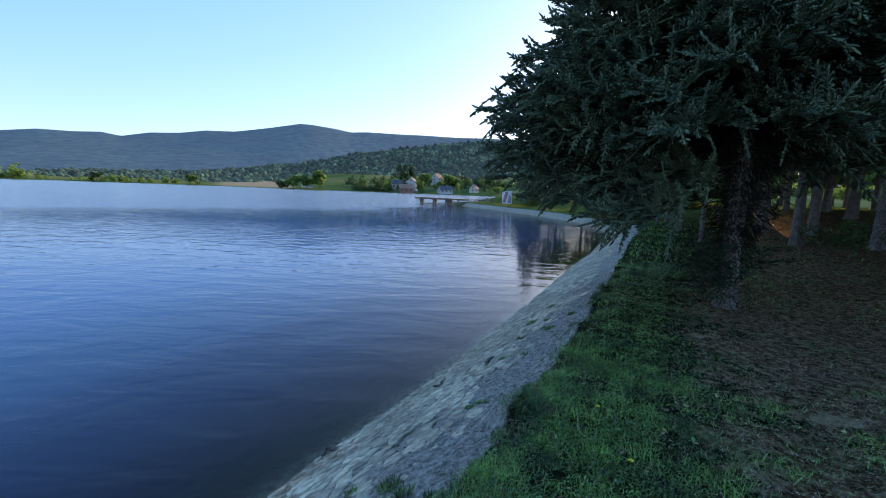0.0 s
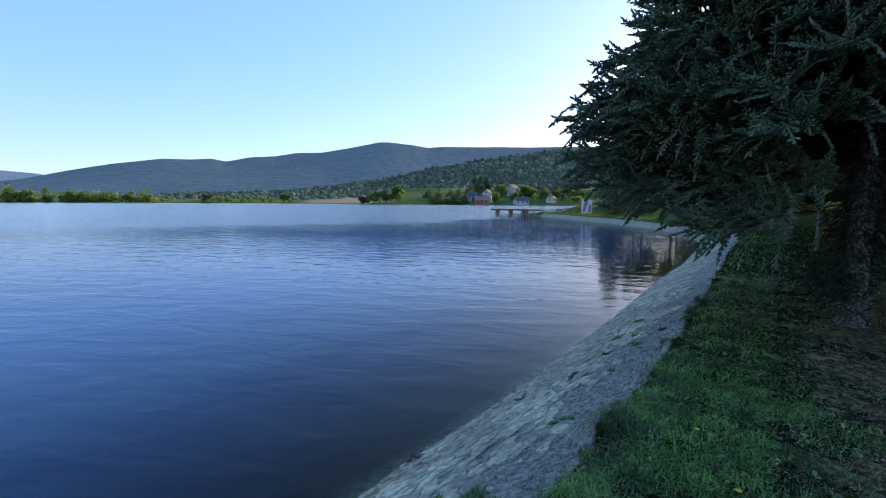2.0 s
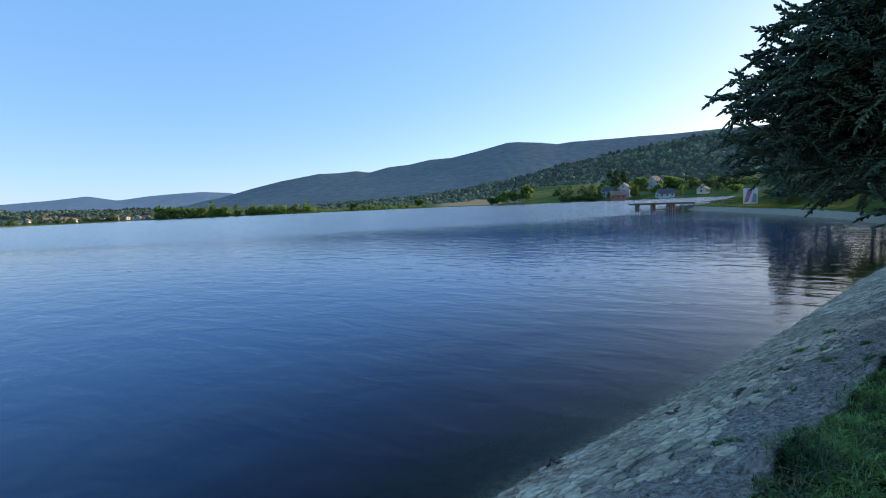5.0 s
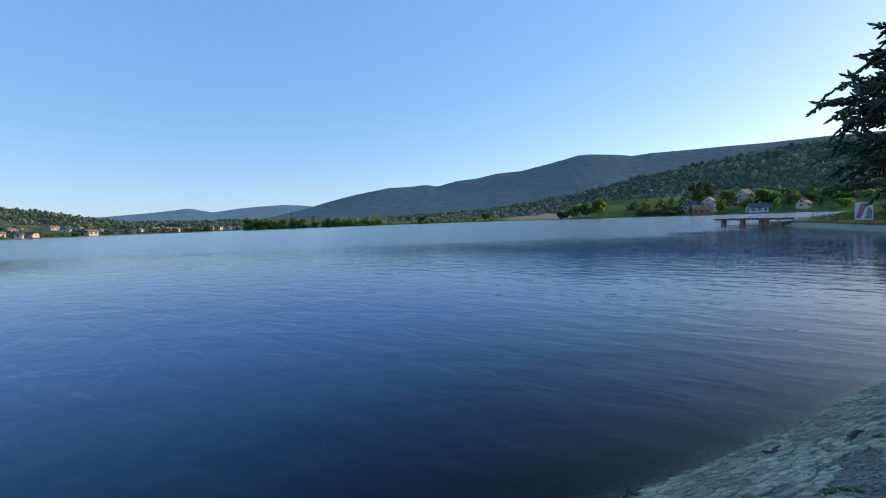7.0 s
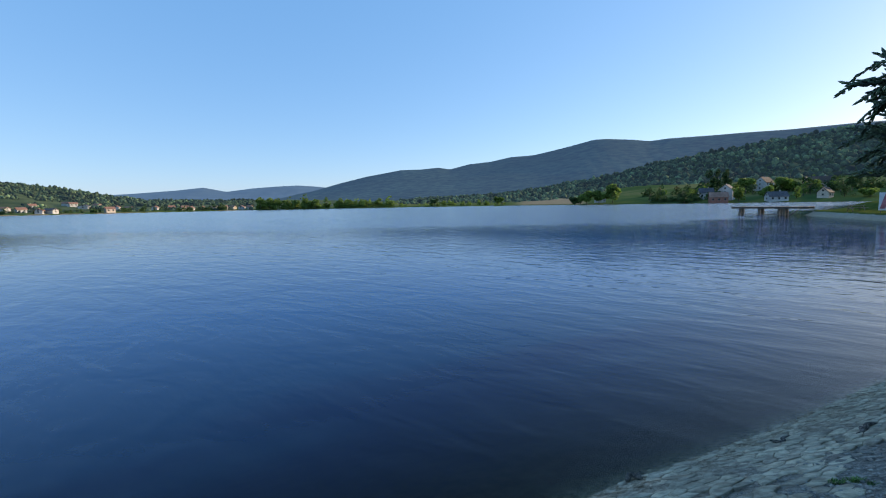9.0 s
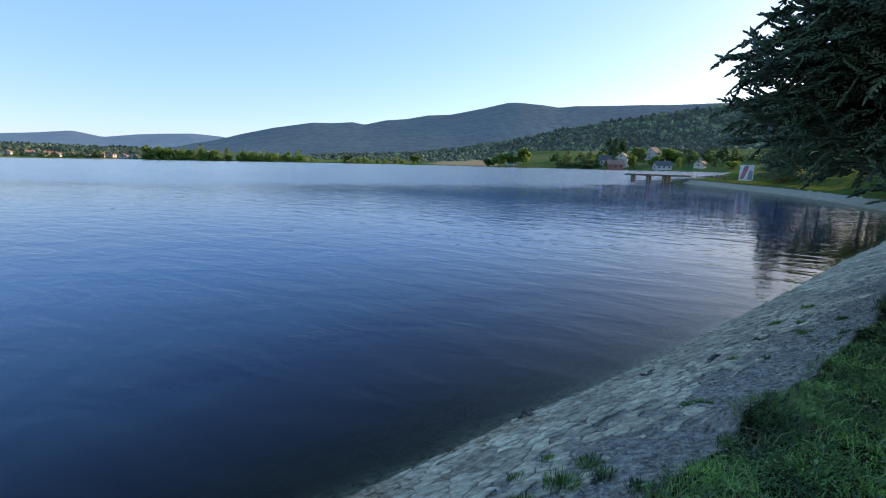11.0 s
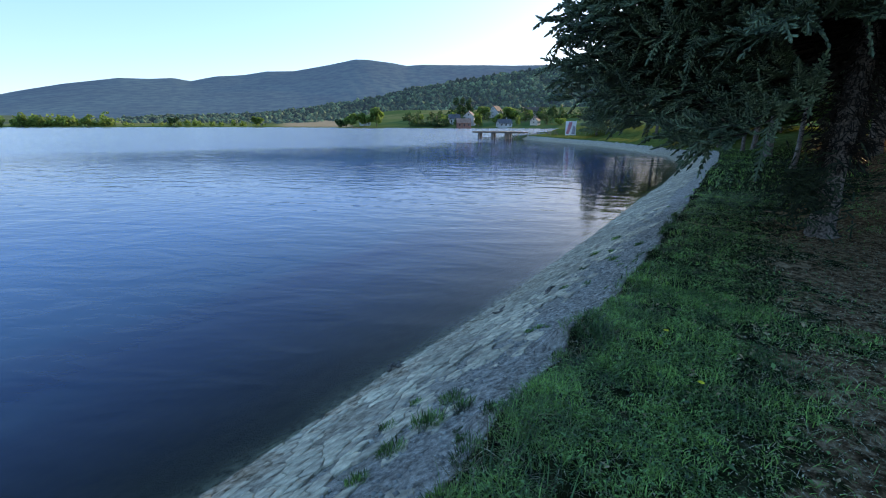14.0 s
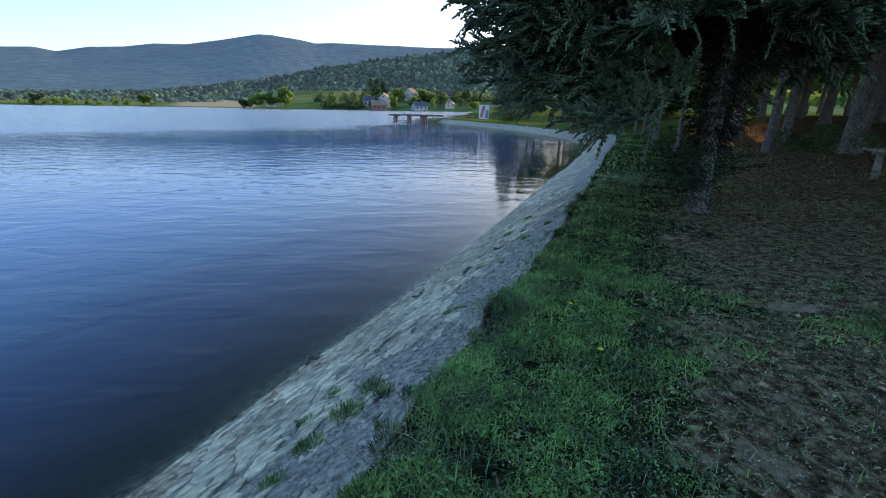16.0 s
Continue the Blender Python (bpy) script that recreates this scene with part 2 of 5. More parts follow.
def water_material():
    m = bpy.data.materials.new("lake_water")
    m.use_nodes = True
    nt = m.node_tree
    nt.nodes.remove(nt.nodes["Principled BSDF"])
    co = nt.nodes.new("ShaderNodeTexCoord").outputs["Object"]
    mp = nt.nodes.new("ShaderNodeMapping")
    mp.inputs["Rotation"].default_value = (0, 0, radians(20))
    mp.inputs["Scale"].default_value = (0.45, 1.0, 1.0)
    nt.links.new(co, mp.inputs[0])
    sep = nt.nodes.new("ShaderNodeSeparateXYZ")
    nt.links.new(co, sep.inputs[0])
    warp = math_node(nt, "MULTIPLY", math_node(nt, "SUBTRACT", noise_node(nt, 0.09, 4, 0.6, mp.outputs[0]), 0.5), 26.0)

    def beyond(px, py, nx, ny, width):
        """Nought before the line through p with normal n, one some metres past it."""
        d = math_node(nt, "ADD", math_node(nt, "MULTIPLY", math_node(nt, "SUBTRACT", sep.outputs[0], px), nx), math_node(nt, "MULTIPLY", math_node(nt, "SUBTRACT", sep.outputs[1], py), ny))
        return math_node(nt, "MULTIPLY", math_node(nt, "ADD", d, warp), 1.0 / width, True)

    # the open lake is ruffled; the bay under the trees lies calm
    wind = math_node(nt, "MINIMUM", beyond(-10, 42, -0.6, 0.8, 16.0), beyond(-1, 60, -0.98, 0.2, 9.0))
    patch = noise_node(nt, 0.05, 3, 0.5, mp.outputs[0])
    breeze = ramp(nt, patch, [(0.38, (0.5,) * 3), (0.62, (1,) * 3)])
    force = math_node(nt, "ADD", math_node(nt, "MULTIPLY", breeze, 0.62), math_node(nt, "MULTIPLY", wind, 0.38))
    h = math_node(nt, "ADD", noise_node(nt, 1.3, 2, 0.5, mp.outputs[0], 0.5), math_node(nt, "MULTIPLY", noise_node(nt, 6.0, 2, 0.5, mp.outputs[0], 0.3), 0.2))
    b = nt.nodes.new("ShaderNodeBump")
    b.inputs["Distance"].default_value = 0.06
    nt.links.new(force, b.inputs["Strength"])
    nt.links.new(h, b.inputs["Height"])
    gl = nt.nodes.new("ShaderNodeBsdfGlossy")
    nt.links.new(math_node(nt, "ADD", math_node(nt, "MULTIPLY", wind, 0.16), 0.015), gl.inputs["Roughness"])
    fr = nt.nodes.new("ShaderNodeFresnel")
    fr.inputs["IOR"].default_value = 1.333
    tr = nt.nodes.new("ShaderNodeBsdfTransparent")
    dep = nt.nodes.new("ShaderNodeAttribute")
    dep.attribute_name = "depth"
    nt.links.new(ramp(nt, math_node(nt, "MULTIPLY", dep.outputs["Fac"], 0.333), [(0.0, (0.8, 0.82, 0.72)), (0.04, (0.42, 0.43, 0.34)), (0.12, (0.08, 0.1, 0.09)), (0.4, (0.005, 0.015, 0.03))]), tr.inputs[0])
    for s in (gl, fr):
        nt.links.new(b.outputs[0], s.inputs["Normal"])
    body = nt.nodes.new("ShaderNodeBsdfDiffuse")
    body.inputs[0].default_value = (0.001, 0.082, 0.24, 1)
    deep = nt.nodes.new("ShaderNodeMixShader")
    nt.links.new(ramp(nt, math_node(nt, "MULTIPLY", dep.outputs["Fac"], 0.333), [(0.06, (0.0,) * 3), (0.3, (0.3,) * 3), (1.0, (0.9,) * 3)]), deep.inputs[0])
    nt.links.new(tr.outputs[0], deep.inputs[1])
    nt.links.new(body.outputs[0], deep.inputs[2])
    mx = nt.nodes.new("ShaderNodeMixShader")
    nt.links.new(fr.outputs[0], mx.inputs[0])
    nt.links.new(deep.outputs[0], mx.inputs[1])
    nt.links.new(gl.outputs[0], mx.inputs[2])
    nt.links.new(mx.outputs[0], nt.nodes["Material Output"].inputs[0])
    return m


def haze_glow_material(name, dark, light, haze, amount, scale):
    """Forested slopes; the haze of kilometres of air is put in as faint emission."""
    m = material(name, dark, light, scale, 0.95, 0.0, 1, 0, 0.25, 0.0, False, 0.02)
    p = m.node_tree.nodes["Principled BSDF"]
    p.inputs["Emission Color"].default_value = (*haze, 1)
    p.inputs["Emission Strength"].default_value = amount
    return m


MAT_GROUND = ground_material()
MAT_WATER = water_material()
MAT_MOUNTAIN = haze_glow_material("distant_mountain", (0.01, 0.03, 0.028), (0.045, 0.075, 0.05), (0.072, 0.165, 0.36), 0.25, 0.02)
MAT_RANGE = haze_glow_material("distant_range", (0.04, 0.06, 0.06), (0.06, 0.085, 0.08), (0.13, 0.29, 0.62), 0.27, 0.004)


# ---- mesh helpers ----
def mesh_of(name, verts, faces, mats, smooth=False):
    """A mesh from an array of corners and an array of faces (all with the same number of corners)."""
    me = bpy.data.meshes.new(name)
    v = np.asarray(verts, dtype=np.float32)
    f = np.asarray(faces, dtype=np.int32)
    n, k = f.shape
    me.vertices.add(len(v))
    me.vertices.foreach_set("co", v.ravel())
    me.loops.add(n * k)
    me.loops.foreach_set("vertex_index", f.ravel())
    me.polygons.add(n)
    me.polygons.foreach_set("loop_start", np.arange(0, n * k, k, dtype=np.int32))
    me.polygons.foreach_set("loop_total", np.full(n, k, dtype=np.int32))
    if smooth:
        me.polygons.foreach_set("use_smooth", np.ones(n, dtype=bool))
    me.update(calc_edges=True)
    for mt in mats:
        me.materials.append(mt)
    return me


def part(name, bm, mat, parent=None, label=""):
    """Links a bmesh as one mesh object, under a thing or part where given."""
    me = bpy.data.meshes.new(name)
    bm.normal_update()
    bm.to_mesh(me)
    bm.free()
    me.materials.append(mat)
    ob = new(name, me)
    if parent is not None:
        ob.parent = parent
    if label:
        ob["label"] = label
    return ob


def box(bm, size, at=(0, 0, 0), turn=None, bevel=0.0):
    m = Matrix.Translation(at) @ (turn.to_4x4() if turn else Matrix.Identity(4)) @ Matrix.Diagonal((*size, 1))
    r = bmesh.ops.create_cube(bm, size=1.0, matrix=m)
    if bevel:
        es = list({e for v in r["verts"] for e in v.link_edges})
        bmesh.ops.bevel(bm, geom=es, offset=bevel, segments=1, affect="EDGES")
    return bm


def tube(bm, points, radii, sides=8):
    """A tapering tube along points."""
    rings = []
    for i, (p, r) in enumerate(zip(points, radii)):
        p = Vector(p)
        a, b = Vector(points[max(0, i - 1)]), Vector(points[min(len(points) - 1, i + 1)])
        q = Vector((0, 0, 1)).rotation_difference(b - a)
        rings.append([bm.verts.new(p + q @ Vector((r * math.cos(k * math.tau / sides), r * math.sin(k * math.tau / sides), 0))) for k in range(sides)])
    for r0, r1 in zip(rings, rings[1:]):
        for k in range(sides):
            bm.faces.new((r0[k], r0[(k + 1) % sides], r1[(k + 1) % sides], r1[k]))
    bm.faces.new(rings[-1])
    bm.faces.new(rings[0][::-1])
    for f in bm.faces:
        f.smooth = True
    return bm


def smoothstep(a, b, x):
    t = np.clip((x - a) / (b - a), 0, 1)
    return t * t * (3 - 2 * t)


def wobble(x, y, seed=0):
    """Cheap smooth noise from sines, about -1 to 1."""
    s = seed * 1.7
    return (np.sin(1.0 * x + 1.3 * y + s) + np.sin(-1.7 * x + 0.9 * y + 2.1 + s) + np.sin(0.6 * x - 2.1 * y + 4.2 + s) + np.sin(2.7 * x + 2.2 * y + 1.1 * s)) / 4


# ---- lie of the land ----
SHORE = np.array([(-150, -260), (-40, -62), (-14, -18), (-6.0, -4.4), (-3.7, -0.4), (-2.06, 2.43), (-1.64, 3.2), (-1.12, 4.24), (-0.38, 5.5), (0.3, 6.8), (0.85, 7.9),
                  (2.5, 11.2), (4.2, 14.7), (5.6, 17.6), (7.4, 21), (10.4, 27.5), (12.6, 32.5), (14.2, 40), (13.9, 48), (12.1, 59), (9.3, 68), (6.2, 79), (4.2, 85), (3.9, 88.5),
                  (6, 93), (12, 99), (25, 106), (60, 114), (160, 120), (600, 125)], dtype=float)
LAND = np.vstack([SHORE, [(600, -400), (-150, -400)]])


def shore_distance(x, y):
    """Metres inland of the water's edge; minus: out in the lake."""
    x, y = np.atleast_1d(x).astype(float), np.atleast_1d(y).astype(float)
    d2 = np.full(x.shape, 1e12)
    for (ax, ay), (bx, by) in zip(SHORE, SHORE[1:]):
        ex, ey = bx - ax, by - ay
        t = np.clip(((x - ax) * ex + (y - ay) * ey) / (ex * ex + ey * ey), 0, 1)
        d2 = np.minimum(d2, (x - ax - t * ex) ** 2 + (y - ay - t * ey) ** 2)
    inside = np.zeros(x.shape, dtype=bool)
    pts = np.vstack([LAND, LAND[:1]])
    for (ax, ay), (bx, by) in zip(pts, pts[1:]):
        if ay != by:
            inside ^= ((ay > y) != (by > y)) & (x < (bx - ax) * (y - ay) / (by - ay) + ax)
    return np.where(inside, 1, -1) * np.sqrt(d2)


FAR_AZ = [-180, -120, -95, -85, -75, -60, -45, -30, -18, -5, 5, 15, 40, 60, 180]
FAR_R = [420, 400, 380, 430, 470, 520, 480, 450, 370, 345, 340, 330, 330, 700, 700]


def far_shore(az):
    return np.interp(az, FAR_AZ, FAR_R)


BANK_W = 2.0


def bank_width(y):
    return BANK_W - 0.95 * smoothstep(28, 42, y)


def land_height(x, y):
    x, y = np.atleast_1d(x).astype(float), np.atleast_1d(y).astype(float)
    s = shore_distance(x, y)
    s = s + 0.05 * wobble(x * 2.3, y * 2.3)
    z = np.where(s < 0, WATER + 0.34 * s, WATER + (0.12 - WATER - 0.2) * s / BANK_W * 0.92)
    z = np.maximum(z, WATER - 3.5)
    bw = bank_width(y)
    lip = smoothstep(bw - 0.12, bw + 0.22, s + 0.17 * wobble(x * 3.1, y * 3.1, 3) + 0.08 * wobble(x * 8.3, y * 8.3, 7))
    top = 0.03 * wobble(x * 1.1, y * 1.1, 5) + 0.11 * np.maximum(0, s - 4.0) * smoothstep(3.6, 6, s) - 0.45 * smoothstep(28, 42, y) * (1 - smoothstep(1, 7, s))
    top = np.minimum(top, 0.9 + 0.1 * wobble(x * 0.3, y * 0.3)) + 0.03 * np.clip(y - 8, 0, 15) * smoothstep(3.5, 7, s)
    z = np.where(s > 0, z * (1 - lip) + top * lip, z)
    r, az = np.hypot(x, y), np.degrees(np.arctan2(x, y))
    out = r - far_shore(az)
    far = (out > -30) & (s < -20)
    tilt = np.interp(az, [-60, -45, -30, -20, -12, 10, 40], [0.006, 0.008, 0.012, 0.026, 0.075, 0.11, 0.08])
    rise = np.where(out > 0, WATER + np.minimum(out * 0.15, 0.8) + np.minimum(tilt * np.maximum(out - 6, 0), 20) + 0.004 * out * (1 + wobble(x / 70, y / 70)), WATER + 0.1 * out)
    return np.where(far, np.maximum(rise, WATER - 3.5), z), s, np.where(far, out, -1e3)


def patches(x, y):
    """Worn pale patches of bare earth in the turf."""
    v = np.zeros(np.shape(x))
    for px, py, rx, ry in ((2.98, 2.98, 0.28, 0.14), (2.5, 3.55, 0.2, 0.22), (3.1, 7.05, 0.75, 0.3), (3.6, 6.6, 0.5, 0.4), (4.9, 8.2, 0.5, 0.3), (2.35, 1.9, 0.3, 0.14), (3.2, 4.9, 0.4, 0.25), (4.6, 5.2, 0.5, 0.3), (1.6, 1.55, 0.3, 0.18)):
        v = np.maximum(v, (0.95 if px == 2.98 else 0.5) * np.exp(-((x - px) / rx) ** 2 - ((y - py) / ry) ** 2))
    return v


def axis(*pieces):
    """Grid lines from stretches of (start, end, step)."""
    return np.unique(np.round(np.concatenate([np.arange(a, b, st) for a, b, st in pieces]), 4))


def build_ground():
    gx = axis((-4600, -600, 200), (-600, -80, 6), (-80, -8, 3), (-8, -3, 0.4), (-3, 7, 0.1), (7, 16, 0.35), (16, 60, 1.2), (60, 400, 12), (400, 4601, 200))
    gy = axis((-4600, -400, 200), (-400, -20, 12), (-20, -2, 1.0), (-2, 0.6, 0.2), (0.6, 12, 0.1), (12, 34, 0.3), (34, 110, 0.5), (110, 560, 4.5), (560, 900, 30), (900, 4601, 200))
    X, Y = np.meshgrid(gx, gy)
    z, s, out = land_height(X.ravel(), Y.ravel())
    x, y = X.ravel(), Y.ravel()
    rough = 0.012 * wobble(x * 17, y * 17, 2) + 0.01 * wobble(x * 31, y * 29, 4)
    z = z + np.where(np.hypot(x, y) < 40, rough, 0)
    nx, ny = len(gx), len(gy)
    i = np.arange(nx * ny).reshape(ny, nx)
    faces = np.stack([i[:-1, :-1].ravel(), i[:-1, 1:].ravel(), i[1:, 1:].ravel(), i[1:, :-1].ravel()], 1)
    me = mesh_of("ground", np.stack([x, y, z], 1), faces, [MAT_GROUND], True)
    masks = {
        "bare": np.clip(0.12 + 0.72 * smoothstep(2.6, 4.2, s + 0.5 * wobble(x * 0.8, y * 0.8, 6)) - 0.6 * smoothstep(7, 12, y) * (1 - smoothstep(4.5, 7.5, s)) + 0.25 * wobble(x * 1.6, y * 1.6, 8), 0, 1) * (np.hypot(x, y) < 60) * (1 - 0.7 * smoothstep(25, 60, np.hypot(x, y))),
        "field": (out > 0) * (out < 4.5) * (np.degrees(np.arctan2(x, y)) < -62) + (out > 6) * smoothstep(-28.5, -26, np.degrees(np.arctan2(x, y))) * (1 - smoothstep(-20, -18.5, np.degrees(np.arctan2(x, y)))),
        "pale": patches(x, y),
        "bank": 1 - smoothstep(bank_width(y) - 0.25, bank_width(y) + 0.25, s),
        "low": np.clip(1.15 - s / 1.25, 0, 1),
        "wet": 1 - smoothstep(-0.5, 0.02, s),
        "far": np.maximum(smoothstep(25, 45, np.hypot(x, y)), out > 0),
    }
    farland = out > -2
    masks["lawn"] = (out < -500) * smoothstep(25, 45, np.hypot(x, y))
    masks["bank"] = np.where(farland, 0, masks["bank"])
    masks["wet"] = np.where(farland, 0, masks["wet"])
    for key, val in masks.items():
        a = me.attributes.new(key, "FLOAT", "POINT")
        a.data.foreach_set("value", np.asarray(val, dtype=np.float32))
    return tagged(new("ground", me), "grassy lake shore with bare soil, paved stone bank and far meadows", "ground", kind="structure")


ground = build_ground()


def z_at(x, y):
    return float(land_height(x, y)[0][0])


def build_water():
    gx = axis((-4700, -700, 500), (-700, -30, 60), (-30, -6, 2), (-6, 16, 0.3), (16, 40, 4), (40, 4701, 466))
    gy = axis((-4700, -40, 466), (-40, -4, 4), (-4, 34, 0.3), (34, 100, 0.8), (100, 700, 60), (700, 4701, 500))
    X, Y = np.meshgrid(gx, gy)
    x, y = X.ravel(), Y.ravel()
    nx, ny = len(gx), len(gy)
    i = np.arange(nx * ny).reshape(ny, nx)
    faces = np.stack([i[:-1, :-1].ravel(), i[:-1, 1:].ravel(), i[1:, 1:].ravel(), i[1:, :-1].ravel()], 1)
    me = mesh_of("water", np.stack([x, y, np.zeros(len(x))], 1), faces, [MAT_WATER], True)
    depth = np.clip(WATER - land_height(x, y)[0], 0, 3)
    me.attributes.new("depth", "FLOAT", "POINT").data.foreach_set("value", depth.astype(np.float32))
    return new("water", me)


water = build_water()
water.location.z = WATER
tagged(water, "calm blue lake water with fine ripples", "lake", kind="structure")


# ---- hills and mountains ----
def slope(name, az, el, near, crest, mat, label, detail=0.02, n_az=400, n_r=30, soft=0.8):
    """A hillside from the far shore up to its crest line: bearings and elevations of the crest, distances of foot and crest."""
    a = np.linspace(az[0], az[-1], n_az)
    line = np.interp(a, az, el)
    w = max(3, int(n_az * soft / (az[-1] - az[0])) // 2 * 2 + 1)
    line = np.convolve(np.pad(line, w // 2, mode="edge"), np.hanning(w + 2)[1:-1] / np.hanning(w + 2)[1:-1].sum(), "valid")
    wide = int(n_az * 9 / (az[-1] - az[0])) // 2 * 2 + 1
    broad = np.convolve(np.pad(line, wide // 2, mode="edge"), np.hanning(wide + 2)[1:-1] / np.hanning(wide + 2)[1:-1].sum(), "valid")
    ra = np.interp(a, np.linspace(az[0], az[-1], len(near)), near)
    rc = np.interp(a, np.linspace(az[0], az[-1], len(crest)), crest)
    V = []
    for j in range(n_r + 4):
        t = j / n_r
        top = np.tan(np.radians(broad + (line - broad) * min(t, 1.0) ** 5))
        r = ra + (rc - ra) * t
        if t <= 1:
            h = -2.0 + (top * rc + 3.6) * (t ** 1.15)
        else:
            h = top * rc - (t - 1) * 2.5 * np.abs(top * rc)
        h = h + detail * (top * rc + 10) * math.sin(math.pi * min(t, 1)) * (wobble(a * 1.3, a * 0 + t * 9, 1) + 0.6 * wobble(a * 3.7, a * 0 + t * 17, 2)) + detail * 0.12 * (top * rc) * wobble(a * 9, a * 0 + t * 3, 4)
        V.append(np.stack([r * np.sin(np.radians(a)), r * np.cos(np.radians(a)), h], 1))
    V = np.concatenate(V)
    i = np.arange((n_r + 4) * n_az).reshape(n_r + 4, n_az)
    F = np.stack([i[:-1, :-1].ravel(), i[:-1, 1:].ravel(), i[1:, 1:].ravel(), i[1:, :-1].ravel()], 1)
    ob = new(name, mesh_of(name, V, F, [mat], True))
    return tagged(ob, label, "hill" if "hill" in name else "mountain", kind="structure"), V.reshape(n_r + 4, n_az, 3)


M_AZ = [-64, -58, -54, -50.5, -47.2, -42.7, -40.1, -37.9, -36.3, -33.8, -31, -28.4, -25.4, -21.6, -18.2, -16.8, -13.8, -12, -10, -5.1, -2.6, 1, 5.9, 14, 30, 50]
M_EL = [0.2, 1.2, 1.9, 2.9, 3.7, 4.5, 4.55, 4.75, 4.5, 5.1, 5.35, 5.85, 6.0, 6.75, 7.5, 7.5, 7.2, 6.9, 7.05, 7.0, 7.0, 6.9, 6.9, 6.6, 6.0, 5.5]
slope("mountain_main", M_AZ, M_EL, [1700, 1500], [3600, 3000], MAT_MOUNTAIN, "long forested mountain ridge, blue haze given as a faint glow", 0.003, 600, 44, 0.3)
R_AZ = [-110, -90, -76, -73, -69, -66.2, -63.8, -61, -58.5, -55.8, -53, -48, -40]
R_EL = [1.6, 1.4, 1.5, 1.7, 2.05, 2.4, 1.9, 2.3, 2.5, 2.65, 2.45, 1.5, 0.8]
slope("mountain_far", R_AZ, R_EL, [2600], [4300], MAT_RANGE, "far mountain range, pale blue from a faint haze glow", 0.03, 260, 14)
H_AZ = [-47, -45, -42, -39.8, -34.6, -30.9, -27, -23.7, -19, -15, -11, -5.6, -0.8, 3.4, 6, 12, 20, 35]
H_EL = [0.1, 0.2, 0.5, 0.7, 0.85, 1.05, 1.4, 1.9, 2.6, 3.3, 4.4, 5.2, 5.8, 6.3, 6.4, 6.5, 6.6, 6.5]
MAT_HILL = haze_glow_material("wooded_hill", (0.03, 0.06, 0.03), (0.05, 0.09, 0.04), (0.1, 0.17, 0.22), 0.05, 0.02)
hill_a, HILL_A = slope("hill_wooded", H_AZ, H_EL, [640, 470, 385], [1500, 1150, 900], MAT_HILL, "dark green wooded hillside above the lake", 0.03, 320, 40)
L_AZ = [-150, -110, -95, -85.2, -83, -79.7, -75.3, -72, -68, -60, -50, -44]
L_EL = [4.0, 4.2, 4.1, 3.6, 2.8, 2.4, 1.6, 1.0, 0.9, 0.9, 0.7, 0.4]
MAT_HILL_L = haze_glow_material("village_hill", (0.03, 0.058, 0.03), (0.1, 0.125, 0.055), (0.1, 0.17, 0.22), 0.06, 0.02)
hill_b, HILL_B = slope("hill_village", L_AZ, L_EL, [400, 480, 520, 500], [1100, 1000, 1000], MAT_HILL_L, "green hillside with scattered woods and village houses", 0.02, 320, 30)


# ---- far woods and shore trees ----
def blob_templates(n, seed, sub=1, rough=0.35):
    out = []
    r = np.random.default_rng(seed)
    for _ in range(n):
        b = bmesh.new()
        bmesh.ops.create_icosphere(b, subdivisions=sub, radius=1.0)
        v = np.array([q.co[:] for q in b.verts])
        f = np.array([[q.index for q in g.verts] for g in b.faces])
        b.free()
        v = v * (1 + rough * (r.random((len(v), 1)) - 0.5) * 2)
        v[:, 2] = np.where(v[:, 2] < 0, v[:, 2] * 0.7, v[:, 2] * 1.15)
        out.append((v, f))
    return out


def leafy_templates(n, seed, leaves, size):
    """Small crowns made of loose leaf clumps."""
    out = []
    for k in range(n):
        V, F = leaf_cloud(leaves, 1.0, 1.1, seed * 50 + k, size)
        out.append((V, np.concatenate([F[:, :3], F[:, [0, 2, 3]]])))
    return out


def leaf_cloud(n, radius, flat, seed, size):
    """Small leaf clumps filling an uneven crown of several lobes."""
    r = np.random.default_rng(seed)
    lobes = r.normal(0, 0.42, (9, 3))
    lobes[:, 2] *= flat
    which = r.integers(0, 9, n)
    d = r.normal(0, 1, (n, 3))
    d /= np.linalg.norm(d, axis=1)[:, None]
    c = (lobes[which] + d * (0.3 + 0.18 * r.random((n, 1)))) * radius
    c[:, 2] *= flat
    u = r.normal(0, 1, (n, 3))
    u /= np.linalg.norm(u, axis=1)[:, None]
    w = np.cross(u, r.normal(0, 1, (n, 3)))
    w /= np.linalg.norm(w, axis=1)[:, None]
    s = size * (0.6 + 0.8 * r.random((n, 1)))
    V = np.stack([c - u * s, c + w * s * 0.6, c + u * s, c - w * s * 0.6], 1).reshape(-1, 3)
    return V, np.arange(4 * n).reshape(n, 4)


